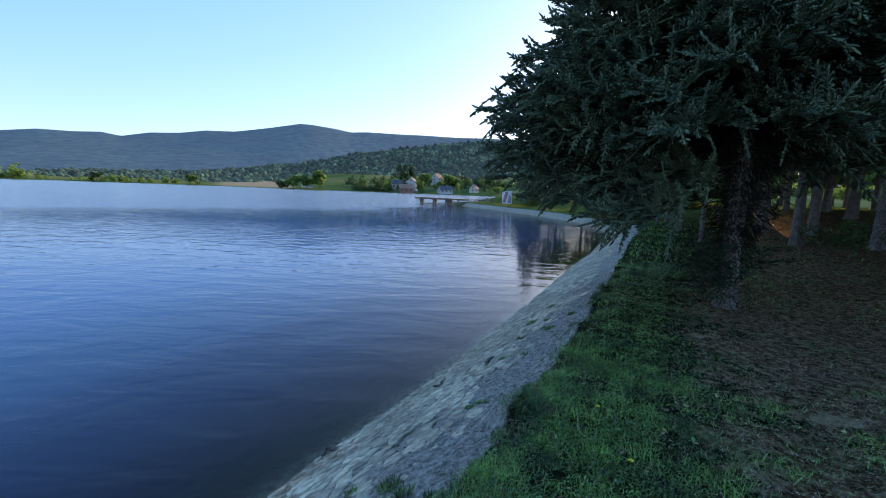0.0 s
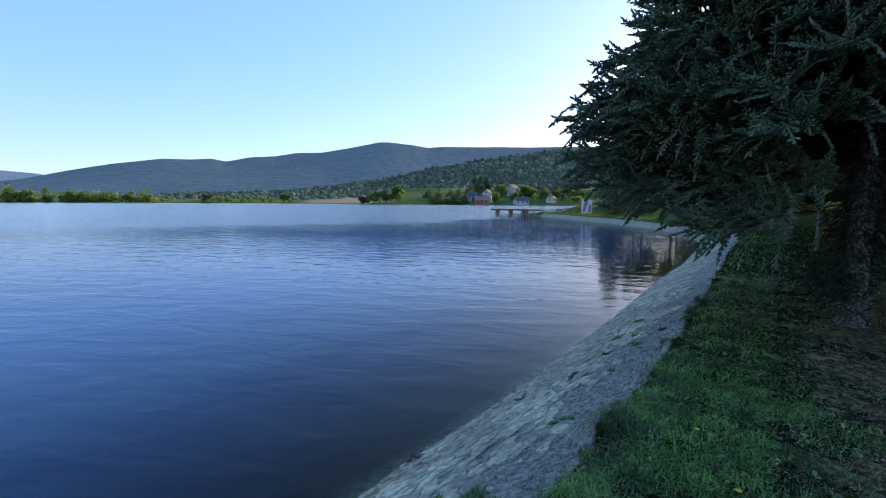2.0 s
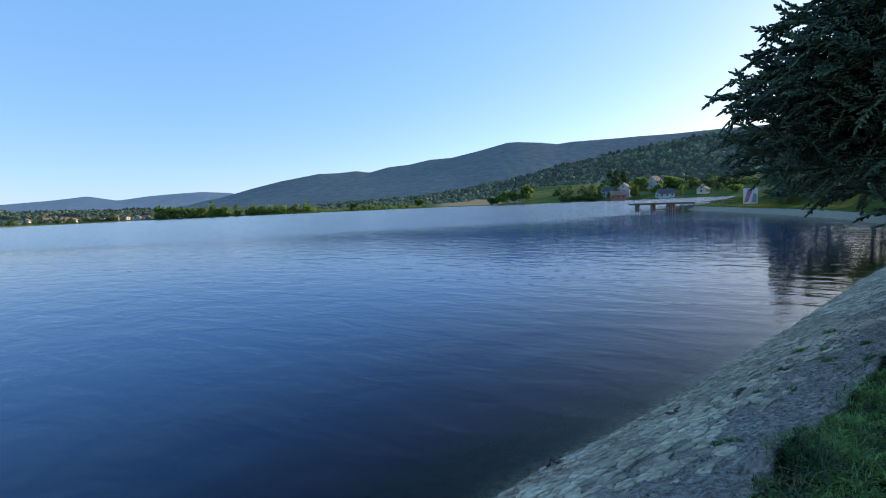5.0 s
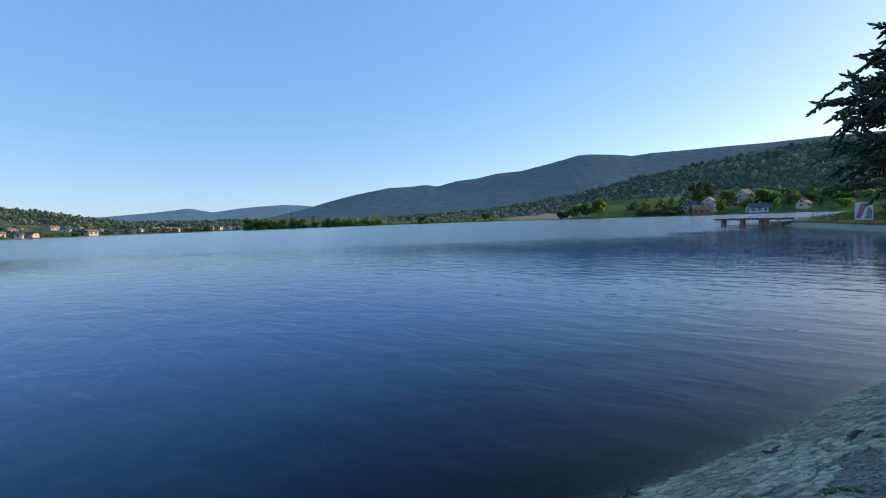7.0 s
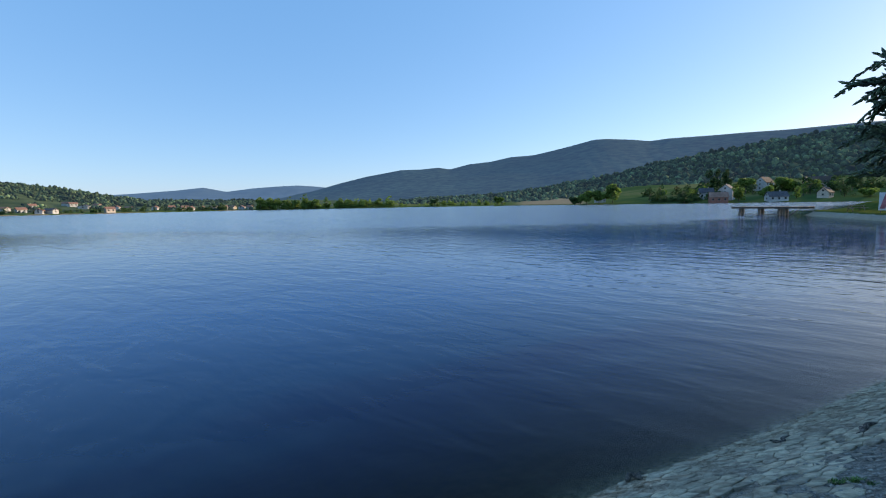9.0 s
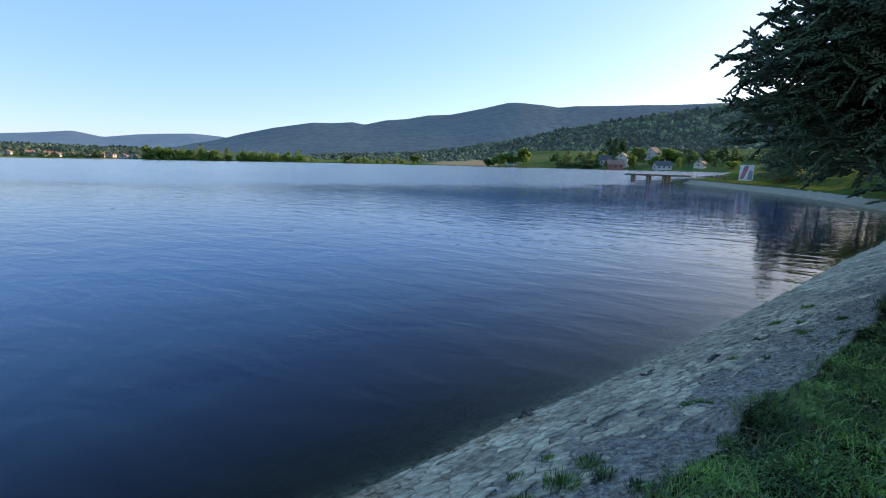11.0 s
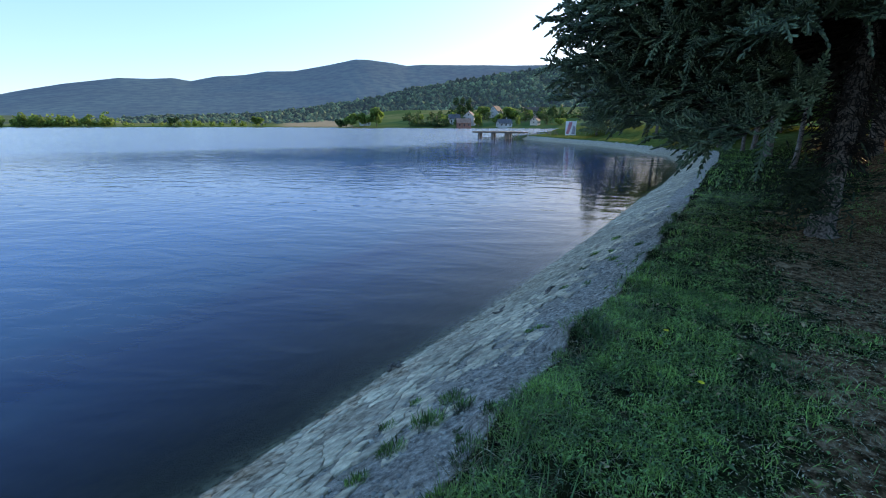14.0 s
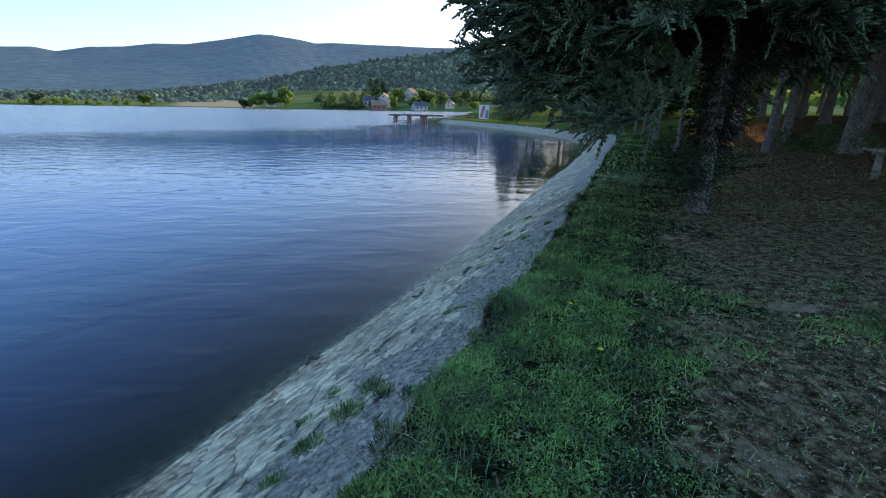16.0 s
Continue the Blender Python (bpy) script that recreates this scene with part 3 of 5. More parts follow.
def scatter(name, places, sizes, mat, label, category, seed=3, templates=None, tall=None):
    """Many crowns in one mesh."""
    tp = templates or blob_templates(8, seed)
    r = np.random.default_rng(seed)
    V, F, base = [], [], 0
    pick = r.integers(0, len(tp), len(places))
    turn = r.random(len(places)) * math.tau
    for k in range(len(places)):
        v, f = tp[pick[k]]
        c, s = math.cos(turn[k]), math.sin(turn[k])
        q = np.stack([v[:, 0] * c - v[:, 1] * s, v[:, 0] * s + v[:, 1] * c, v[:, 2] * (tall[k] if tall is not None else 1.0)], 1) * sizes[k]
        V.append(q + places[k])
        F.append(f + base)
        base += len(v)
    ob = new(name, mesh_of(name, np.concatenate(V), np.concatenate(F), [mat]))
    return tagged(ob, label, category, kind="stuff")


def woods_on(H, n, keep, seed, rows):
    r = np.random.default_rng(seed)
    P, S = [], []
    while len(P) < n:
        j, i = r.random() * rows, r.random() * (H.shape[1] - 2)
        a, b = int(j), int(i)
        fj, fi = j - a, i - b
        p = (H[a, b] * (1 - fj) + H[a + 1, b] * fj) * (1 - fi) + (H[a, b + 1] * (1 - fj) + H[a + 1, b + 1] * fj) * fi
        d = np.hypot(p[0], p[1])
        az = math.degrees(math.atan2(p[0], p[1]))
        if not keep(az, d, j / rows, p):
            continue
        s = (1.7 + 4.6 * r.random() ** 3) * (0.8 + d / 2400)
        P.append(p + np.array([0, 0, s * 0.3]))
        S.append(s)
    return np.array(P), np.array(S)


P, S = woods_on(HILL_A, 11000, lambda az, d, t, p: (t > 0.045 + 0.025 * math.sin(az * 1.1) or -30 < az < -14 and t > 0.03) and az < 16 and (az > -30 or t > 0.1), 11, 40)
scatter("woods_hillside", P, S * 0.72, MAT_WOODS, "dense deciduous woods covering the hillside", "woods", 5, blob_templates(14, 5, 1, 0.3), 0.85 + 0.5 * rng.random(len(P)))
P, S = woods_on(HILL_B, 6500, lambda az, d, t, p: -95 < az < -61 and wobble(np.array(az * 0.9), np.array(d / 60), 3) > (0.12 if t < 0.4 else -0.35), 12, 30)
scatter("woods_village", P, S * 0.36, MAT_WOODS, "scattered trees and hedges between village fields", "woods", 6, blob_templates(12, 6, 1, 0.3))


def shore_row(name, az0, az1, n, lo, hi, off, mat, seed, label):
    r = np.random.default_rng(seed)
    a = az0 + (az1 - az0) * r.random(n)
    d = far_shore(a) + off + 14 * r.random(n)
    s = lo + (hi - lo) * r.random(n) ** 1.5
    x, y = d * np.sin(np.radians(a)), d * np.cos(np.radians(a))
    z = land_height(x, y)[0]
    leafy = leafy_templates(8, seed, 150, 0.2)
    return scatter(name, np.stack([x, y, z + s * 0.6], 1), s, mat, label, "trees", seed, leafy, 0.9 + 0.5 * r.random(n))


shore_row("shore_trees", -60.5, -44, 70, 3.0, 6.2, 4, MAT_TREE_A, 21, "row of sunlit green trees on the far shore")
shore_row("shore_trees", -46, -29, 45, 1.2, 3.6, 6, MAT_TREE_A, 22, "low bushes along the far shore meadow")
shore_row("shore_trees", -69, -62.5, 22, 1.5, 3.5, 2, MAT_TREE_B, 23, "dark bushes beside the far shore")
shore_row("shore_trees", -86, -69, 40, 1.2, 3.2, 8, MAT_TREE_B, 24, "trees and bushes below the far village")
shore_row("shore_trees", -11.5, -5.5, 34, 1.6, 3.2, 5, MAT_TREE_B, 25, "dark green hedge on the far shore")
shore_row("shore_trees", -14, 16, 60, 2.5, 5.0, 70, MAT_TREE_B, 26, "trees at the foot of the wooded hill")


def broadleaf(x, y, z, height, radius, mat, label, seed, n=900, trunk_r=0.2, low=0.25, leaf=0.0):
    root = new("tree")
    root.location = (x, y, z)
    b = bmesh.new()
    tube(b, [(0, 0, -0.3), (0.05, 0, height * 0.2), (0.0, 0.1, height * 0.45), (0.1, 0, height * 0.8)], [trunk_r * 1.3, trunk_r, trunk_r * 0.8, trunk_r * 0.25], 8)
    for k in range(5):
        a = k * 1.26 + seed
        tube(b, [(0, 0, height * (0.3 + 0.07 * k)), (radius * 0.35 * math.cos(a), radius * 0.35 * math.sin(a), height * (0.48 + 0.07 * k)), (radius * 0.7 * math.cos(a), radius * 0.7 * math.sin(a), height * (0.58 + 0.06 * k))], [trunk_r * 0.5, trunk_r * 0.3, trunk_r * 0.1], 5)
    part("trunk", b, MAT_BARK, root)
    V, F = leaf_cloud(n, radius, (height * (1 - low)) / (2.1 * radius), seed, leaf or radius * 0.14)
    V[:, 2] += height * (low + (1 - low) * 0.5)
    V[:, 2] = np.maximum(V[:, 2], height * 0.06)
    c = new("crown", mesh_of("crown", V, F, [mat]))
    c.parent = root
    return tagged(root, label, "tree", "trees of the far shore")


def far_tree(az, d, height, radius, mat, label, seed, n=900, low=0.12):
    x, y = d * math.sin(radians(az)), d * math.cos(radians(az))
    return broadleaf(x, y, z_at(x, y), height, radius, mat, label, seed, n, 0.25, low)


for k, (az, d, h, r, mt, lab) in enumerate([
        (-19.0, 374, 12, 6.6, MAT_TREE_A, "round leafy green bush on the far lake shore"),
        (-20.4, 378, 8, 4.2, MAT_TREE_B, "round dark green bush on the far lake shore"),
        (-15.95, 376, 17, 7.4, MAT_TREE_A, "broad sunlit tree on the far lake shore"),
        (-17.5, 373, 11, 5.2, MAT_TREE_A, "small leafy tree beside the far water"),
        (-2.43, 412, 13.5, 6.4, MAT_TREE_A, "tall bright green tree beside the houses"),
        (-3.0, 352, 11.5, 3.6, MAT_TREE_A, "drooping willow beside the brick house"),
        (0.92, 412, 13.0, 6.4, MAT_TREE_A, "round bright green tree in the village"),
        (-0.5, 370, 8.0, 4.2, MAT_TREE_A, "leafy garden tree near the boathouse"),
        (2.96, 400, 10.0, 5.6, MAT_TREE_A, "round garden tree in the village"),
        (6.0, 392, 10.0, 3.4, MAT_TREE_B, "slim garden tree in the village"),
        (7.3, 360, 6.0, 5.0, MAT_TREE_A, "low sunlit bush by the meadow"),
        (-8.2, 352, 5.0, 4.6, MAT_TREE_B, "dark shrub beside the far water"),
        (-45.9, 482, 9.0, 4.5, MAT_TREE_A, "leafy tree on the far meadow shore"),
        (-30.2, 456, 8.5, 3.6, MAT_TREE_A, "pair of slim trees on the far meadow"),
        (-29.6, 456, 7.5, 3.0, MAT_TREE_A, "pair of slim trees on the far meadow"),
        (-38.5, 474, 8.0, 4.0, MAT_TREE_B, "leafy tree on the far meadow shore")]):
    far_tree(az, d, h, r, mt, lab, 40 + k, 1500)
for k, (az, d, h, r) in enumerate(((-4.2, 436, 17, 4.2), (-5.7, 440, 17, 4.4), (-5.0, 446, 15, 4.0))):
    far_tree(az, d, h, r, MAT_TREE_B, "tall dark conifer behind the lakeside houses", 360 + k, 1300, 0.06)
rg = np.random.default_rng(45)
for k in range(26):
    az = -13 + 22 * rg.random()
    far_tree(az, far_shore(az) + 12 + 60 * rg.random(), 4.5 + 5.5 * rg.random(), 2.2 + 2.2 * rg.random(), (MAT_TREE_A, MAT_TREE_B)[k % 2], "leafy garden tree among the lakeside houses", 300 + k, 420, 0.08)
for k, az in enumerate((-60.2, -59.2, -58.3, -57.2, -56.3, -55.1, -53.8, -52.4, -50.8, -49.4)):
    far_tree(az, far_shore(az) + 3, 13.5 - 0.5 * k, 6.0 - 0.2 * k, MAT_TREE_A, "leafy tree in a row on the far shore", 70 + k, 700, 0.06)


# ---- houses across the lake ----
def house(az, d, w, depth, wall_h, roof_h, turn, wall, roof, label, z=None, floors=1, chimney=True):
    root = new("house")
    x, y = d * math.sin(radians(az)), d * math.cos(radians(az))
    root.location = (x, y, z_at(x, y) if z is None else z)
    root.rotation_euler[2] = radians(turn - az)
    b = bmesh.new()
    box(b, (w, depth, wall_h + 1.5), (0, 0, wall_h / 2 - 0.75))
    t = [b.verts.new((sx * w / 2, sy * depth / 2, wall_h)) for sx in (-1, 1) for sy in (-1, 1)]
    g0, g1 = b.verts.new((-w / 2, 0, wall_h + roof_h - 0.12)), b.verts.new((w / 2, 0, wall_h + roof_h - 0.12))
    b.faces.new((t[0], t[1], g0))
    b.faces.new((t[2], g1, t[3]))
    part("wall", b, wall, root)
    b = bmesh.new()
    o, th = 0.5, 0.22
    for sy in (-1, 1):
        run = depth / 2 + o
        drop = roof_h * run / (depth / 2)
        q = [(-w / 2 - o, 0, wall_h + roof_h), (w / 2 + o, 0, wall_h + roof_h), (w / 2 + o, sy * run, wall_h + roof_h - drop), (-w / 2 - o, sy * run, wall_h + roof_h - drop)]
        lo = [b.verts.new(p) for p in q]
        hi = [b.verts.new((p[0], p[1], p[2] + th)) for p in q]
        b.faces.new(hi)
        b.faces.new(lo[::-1])
        for k in range(4):
            b.faces.new((lo[k], lo[(k + 1) % 4], hi[(k + 1) % 4], hi[k]))
    bmesh.ops.recalc_face_normals(b, faces=b.faces)
    rf = part("roof", b, roof, root)
    if chimney:
        b = bmesh.new()
        box(b, (0.7, 0.7, 1.8), (w * 0.2, depth * 0.12, wall_h + roof_h + 0.2))
        box(b, (0.9, 0.9, 0.15), (w * 0.2, depth * 0.12, wall_h + roof_h + 1.1))
        part("chimney", b, MAT_CONCRETE, rf)
    n = max(2, int(w / 3))
    fh = wall_h / floors
    for fl in range(floors):
        for k in range(n):
            cx = -w / 2 + (k + 0.5) * w / n
            b = bmesh.new()
            box(b, (1.2, 0.14, 1.4), (cx, -depth / 2 - 0.03, fl * fh + fh * 0.55))
            wf = part("window", b, MAT_FRAME, root)
            b = bmesh.new()
            box(b, (1.0, 0.06, 1.2), (cx, -depth / 2 - 0.1, fl * fh + fh * 0.55))
            part("pane", b, MAT_PANE, wf)
    for sx in (-1, 1):
        for fl in range(floors + 1):
            b = bmesh.new()
            zc = fl * fh + fh * 0.55 if fl < floors else wall_h + roof_h * 0.35
            box(b, (0.14, 1.1, 1.2), (sx * (w / 2 + 0.03), 0, zc))
            wf = part("window", b, MAT_FRAME, root)
            b = bmesh.new()
            box(b, (0.06, 0.9, 1.0), (sx * (w / 2 + 0.1), 0, zc))
            part("pane", b, MAT_PANE, wf)
    return tagged(root, label, "house", "houses of the village")


house(-4.9, 348, 10.5, 8.5, 3.6, 3.0, 8, MAT_BRICK, MAT_ROOF_RED, "brick house with a red tiled roof near the water", floors=1)
house(-4.1, 366, 11.5, 9, 6.6, 3.8, 78, MAT_PLASTER, MAT_ROOF_GREY, "tall white house with a dark gabled roof", floors=2)
house(-6.1, 378, 9, 8, 4.6, 3.2, 10, MAT_PLASTER, MAT_ROOF_GREY, "white house with a grey roof behind the hedge", floors=1)
house(-0.85, 432, 11, 9, 6.2, 4.2, 62, MAT_PLASTER, MAT_ROOF_BROWN, "white two-storey house with a steep brown roof", floors=2)
house(0.25, 349, 10.5, 7, 3.0, 2.8, 24, MAT_PLASTER, MAT_ROOF_GREY, "white lakeside house with a low dark roof", floors=1)
house(3.6, 420, 17, 10, 5.2, 4.0, 16, MAT_PLASTER_W, MAT_ROOF_BROWN, "long house with a large brown roof", floors=1)
house(4.1, 362, 6.5, 6, 3.4, 2.8, 68, MAT_PLASTER_W, MAT_ROOF_BROWN, "small plastered house with a brown gable roof", floors=1)
house(-17.4, 392, 7, 6, 3.2, 2.6, 40, MAT_PLASTER, MAT_ROOF_GREY, "grey-roofed house between the shore trees", floors=1)


def hill_b_at(az, d):
    a = (az - L_AZ[0]) / (L_AZ[-1] - L_AZ[0]) * (HILL_B.shape[1] - 1)
    col = HILL_B[:, int(a)]
    return float(np.interp(d, np.hypot(col[:, 0], col[:, 1]), col[:, 2]))


VILLAGE = [(-84.9, 452, 8, 0), (-84.0, 456, 6, 2), (-82.9, 560, 10, 1), (-81.7, 540, 8, 0), (-80.4, 458, 7, 0), (-79.6, 462, 9, 3), (-77.9, 640, 9, 0), (-77.0, 620, 13, 3), (-78.4, 650, 8, 0),
           (-75.0, 478, 8, 2), (-74.4, 600, 9, 0), (-73.4, 590, 8, 0), (-68.2, 560, 8, 2), (-67.6, 540, 9, 0), (-65.2, 560, 8, 0), (-64.2, 548, 7, 2), (-62.3, 540, 9, 0), (-61.4, 552, 7, 0), (-83.6, 640, 8, 0), (-66.4, 580, 7, 0), (-63.3, 575, 8, 2), (-69.5, 600, 8, 0), (-71, 610, 9, 0), (-76, 650, 8, 2), (-80.9, 600, 7, 0), (-85.6, 560, 8, 0)]
for k, (az, d, w, kind) in enumerate(VILLAGE):
    x, y = d * math.sin(radians(az)), d * math.cos(radians(az))
    zb = max(z_at(x, y), hill_b_at(az, d)) + 0.2
    house(az, d, w * 0.85, w * 0.65, 2.5 + 0.6 * (k % 3 == 0), 1.5, (20, 75, 140)[k % 3], (MAT_PLASTER, MAT_PLASTER, MAT_PLASTER_W, MAT_PLASTER)[kind], MAT_ROOF_GREY if kind == 3 else MAT_ROOF_RED,
          "white village house with a red tiled roof" if kind != 3 else "pale village building with a flat grey roof", zb, 1, False)


# ---- pier ----
def pier():
    root = new("pier")
    a, e = Vector((-5.4, 90.4, 0)), Vector((4.6, 85.6, 0))
    root.location = (*a.xy, WATER)
    way = (e - a).normalized()
    root.rotation_euler[2] = math.atan2(way.y, way.x)
    L = (e - a).length
    n = 26
    for k in range(n):
        b = bmesh.new()
        box(b, (L / n - 0.02, 2.2, 0.07), ((k + 0.5) * L / n, 0, 1.36), None, 0.01)
        part("plank", b, MAT_WOOD, root)
    for sy in (-0.85, 0.85):
        b = bmesh.new()
        box(b, (L, 0.18, 0.26), (L / 2, sy, 1.19))
        part("beam", b, MAT_WOOD, root)
    for x, w in ((1.2, 0.36), (4.2, 0.42), (7.0, 0.3), (7.75, 0.3)):
        for sy in (-0.45, 0.45):
            b = bmesh.new()
            box(b, (w, 0.3, 3.0), (x, sy, -0.44), None, 0.02)
            part("pile", b, MAT_WOOD, root)
    b = bmesh.new()
    box(b, (6.6, 0.12, 0.12), (4.4, -0.8, 0.16))
    part("brace", b, MAT_WOOD, root)
    b = bmesh.new()
    tube(b, [(8.2, -0.9, -0.3), (10.1, -0.9, 1.15)], [0.09, 0.09], 6)
    part("brace", b, MAT_WOOD, root)
    return tagged(root, "weathered wooden pier on thick posts in the lake", "pier")


pier()


# ---- things on the far bank ----
def picnic_table(x, y, turn):
    root = new("picnic_table")
    root.location = (x, y, z_at(x, y))
    root.rotation_euler[2] = radians(turn)
    for k in range(4):
        b = bmesh.new()
        box(b, (1.8, 0.17, 0.05), (0, -0.27 + 0.18 * k, 0.75), None, 0.008)
        part("table_board", b, MAT_WOOD, root)
    for sy in (-0.7, 0.7):
        b = bmesh.new()
        box(b, (1.8, 0.26, 0.05), (0, sy, 0.45), None, 0.008)
        part("seat", b, MAT_WOOD, root)
    for sx in (-0.65, 0.65):
        for sy in (-1, 1):
            b = bmesh.new()
            tube(b, [(sx, sy * 0.62, -0.05), (sx, sy * 0.2, 0.74)], [0.05, 0.05], 6)
            part("leg", b, MAT_WOOD, root)
        b = bmesh.new()
        box(b, (0.06, 1.5, 0.08), (sx, 0, 0.38))
        part("crossbar", b, MAT_WOOD, root)
    return tagged(root, "weathered wooden picnic table with two benches", "picnic table")


picnic_table(8.8, 79.5, 20)


def billboard():
    root = new("sign_board")
    x, y = 10.6, 71.5
    root.location = (x, y, z_at(x, y))
    root.rotation_euler[2] = radians(-8)
    b = bmesh.new()
    box(b, (1.6, 0.08, 2.1), (0, 0, 1.35), None, 0.01)
    part("panel", b, MAT_WHITE, root)
    for pts, mt, lab in ((((-0.7, 0.5), (-0.25, 0.5), (0.1, 1.7), (0.2, 2.25), (-0.3, 2.25), (-0.5, 1.4)), MAT_PINK, "faded pink print"), (((0.1, 0.45), (0.7, 0.45), (0.7, 1.5), (0.35, 1.8)), MAT_PRINTGREY, "grey print")):
        b = bmesh.new()
        vs = [b.verts.new((px, -0.046, pz)) for px, pz in pts]
        f = b.faces.new(vs)
        g = bmesh.ops.extrude_face_region(b, geom=[f])
        bmesh.ops.translate(b, verts=[v for v in g["geom"] if isinstance(v, bmesh.types.BMVert)], vec=(0, 0.008, 0))
        part("print", b, mt, root, lab)
    for sx in (-0.6, 0.6):
        b = bmesh.new()
        box(b, (0.09, 0.09, 2.6), (sx, 0.09, 1.1))
        part("post", b, MAT_WOOD, root)
    return tagged(root, "white sign board with faded pink and grey print", "sign board")


billboard()
for k, (x, y, h, r) in enumerate([(18.4, 69, 7.5, 2.8), (18.4, 56.5, 6.5, 2.3), (22.5, 60, 8, 3.0), (25, 74, 11, 4.0), (32, 82, 12, 5), (20, 80, 10, 3.4)]):
    t = broadleaf(x, y, z_at(x, y), h, r, MAT_TREE_A, "leafy park tree on the grassy bank", 90 + k, 620, 0.16, 0.42)
    t["group"] = "park trees"
for k, (az, d, h, r) in enumerate([(30, 95, 9, 5), (34, 105, 10, 6), (38, 90, 9, 5.5), (42, 98, 11, 6), (45.5, 88, 9, 5.5), (49, 92, 10, 6), (53, 100, 11, 6), (58, 95, 10, 6), (26, 110, 10, 6)]):
    x, y = d * math.sin(radians(az)), d * math.cos(radians(az))
    t = broadleaf(x, y, z_at(x, y), h, r, MAT_TREE_A, "sunlit leafy tree beyond the spruces", 110 + k, 1300, 0.2, 0.1)
    t["group"] = "park trees"

for k, (az, d, h, r) in enumerate([(31.5, 62, 3.0, 2.0), (35.5, 58, 2.6, 1.8), (39.5, 64, 3.2, 2.2), (43, 57, 2.6, 1.9), (46, 60, 3.0, 2.1), (49.5, 56, 2.8, 2.0)]):
    x, y = d * math.sin(radians(az)), d * math.cos(radians(az))
    t = broadleaf(x, y, z_at(x, y), h, r, MAT_TREE_A, "sunlit yellow-green shrub beyond the grove", 170 + k, 700, 0.06, 0.04, 0.16)
    t.name = "shrub"
    tagged(t, category="shrub", group="shrubs")


# ---- spruces ----
def shoots(P, D, L, R):
    """Needle-covered shoots as stubby three-sided fingers: bases, directions, lengths, radii."""
    n = len(P)
    u = np.cross(D, np.array([0.31, 0.17, 0.93]))
    u /= np.linalg.norm(u, axis=1)[:, None] + 1e-9
    w = np.cross(D, u)
    V = np.empty((n, 7, 3))
    for k in range(3):
        a = k * math.tau / 3
        V[:, k] = P + (u * math.cos(a) + w * math.sin(a)) * (R * 0.75)[:, None]
        V[:, 3 + k] = P + D * (L * 0.72)[:, None] + (u * math.cos(a + 0.5) + w * math.sin(a + 0.5)) * R[:, None]
    V[:, 6] = P + D * L[:, None]
    b = (np.arange(n) * 7)[:, None]
    F = []
    for k in range(3):
        j = (k + 1) % 3
        F += [b + np.array([[k, j, 3 + j]]), b + np.array([[k, 3 + j, 3 + k]]), b + np.array([[3 + k, 3 + j, 6]])]
    return V.reshape(-1, 3), np.concatenate(F, 0)


def unit(v):
    return v / (np.linalg.norm(v, axis=-1, keepdims=True) + 1e-9)


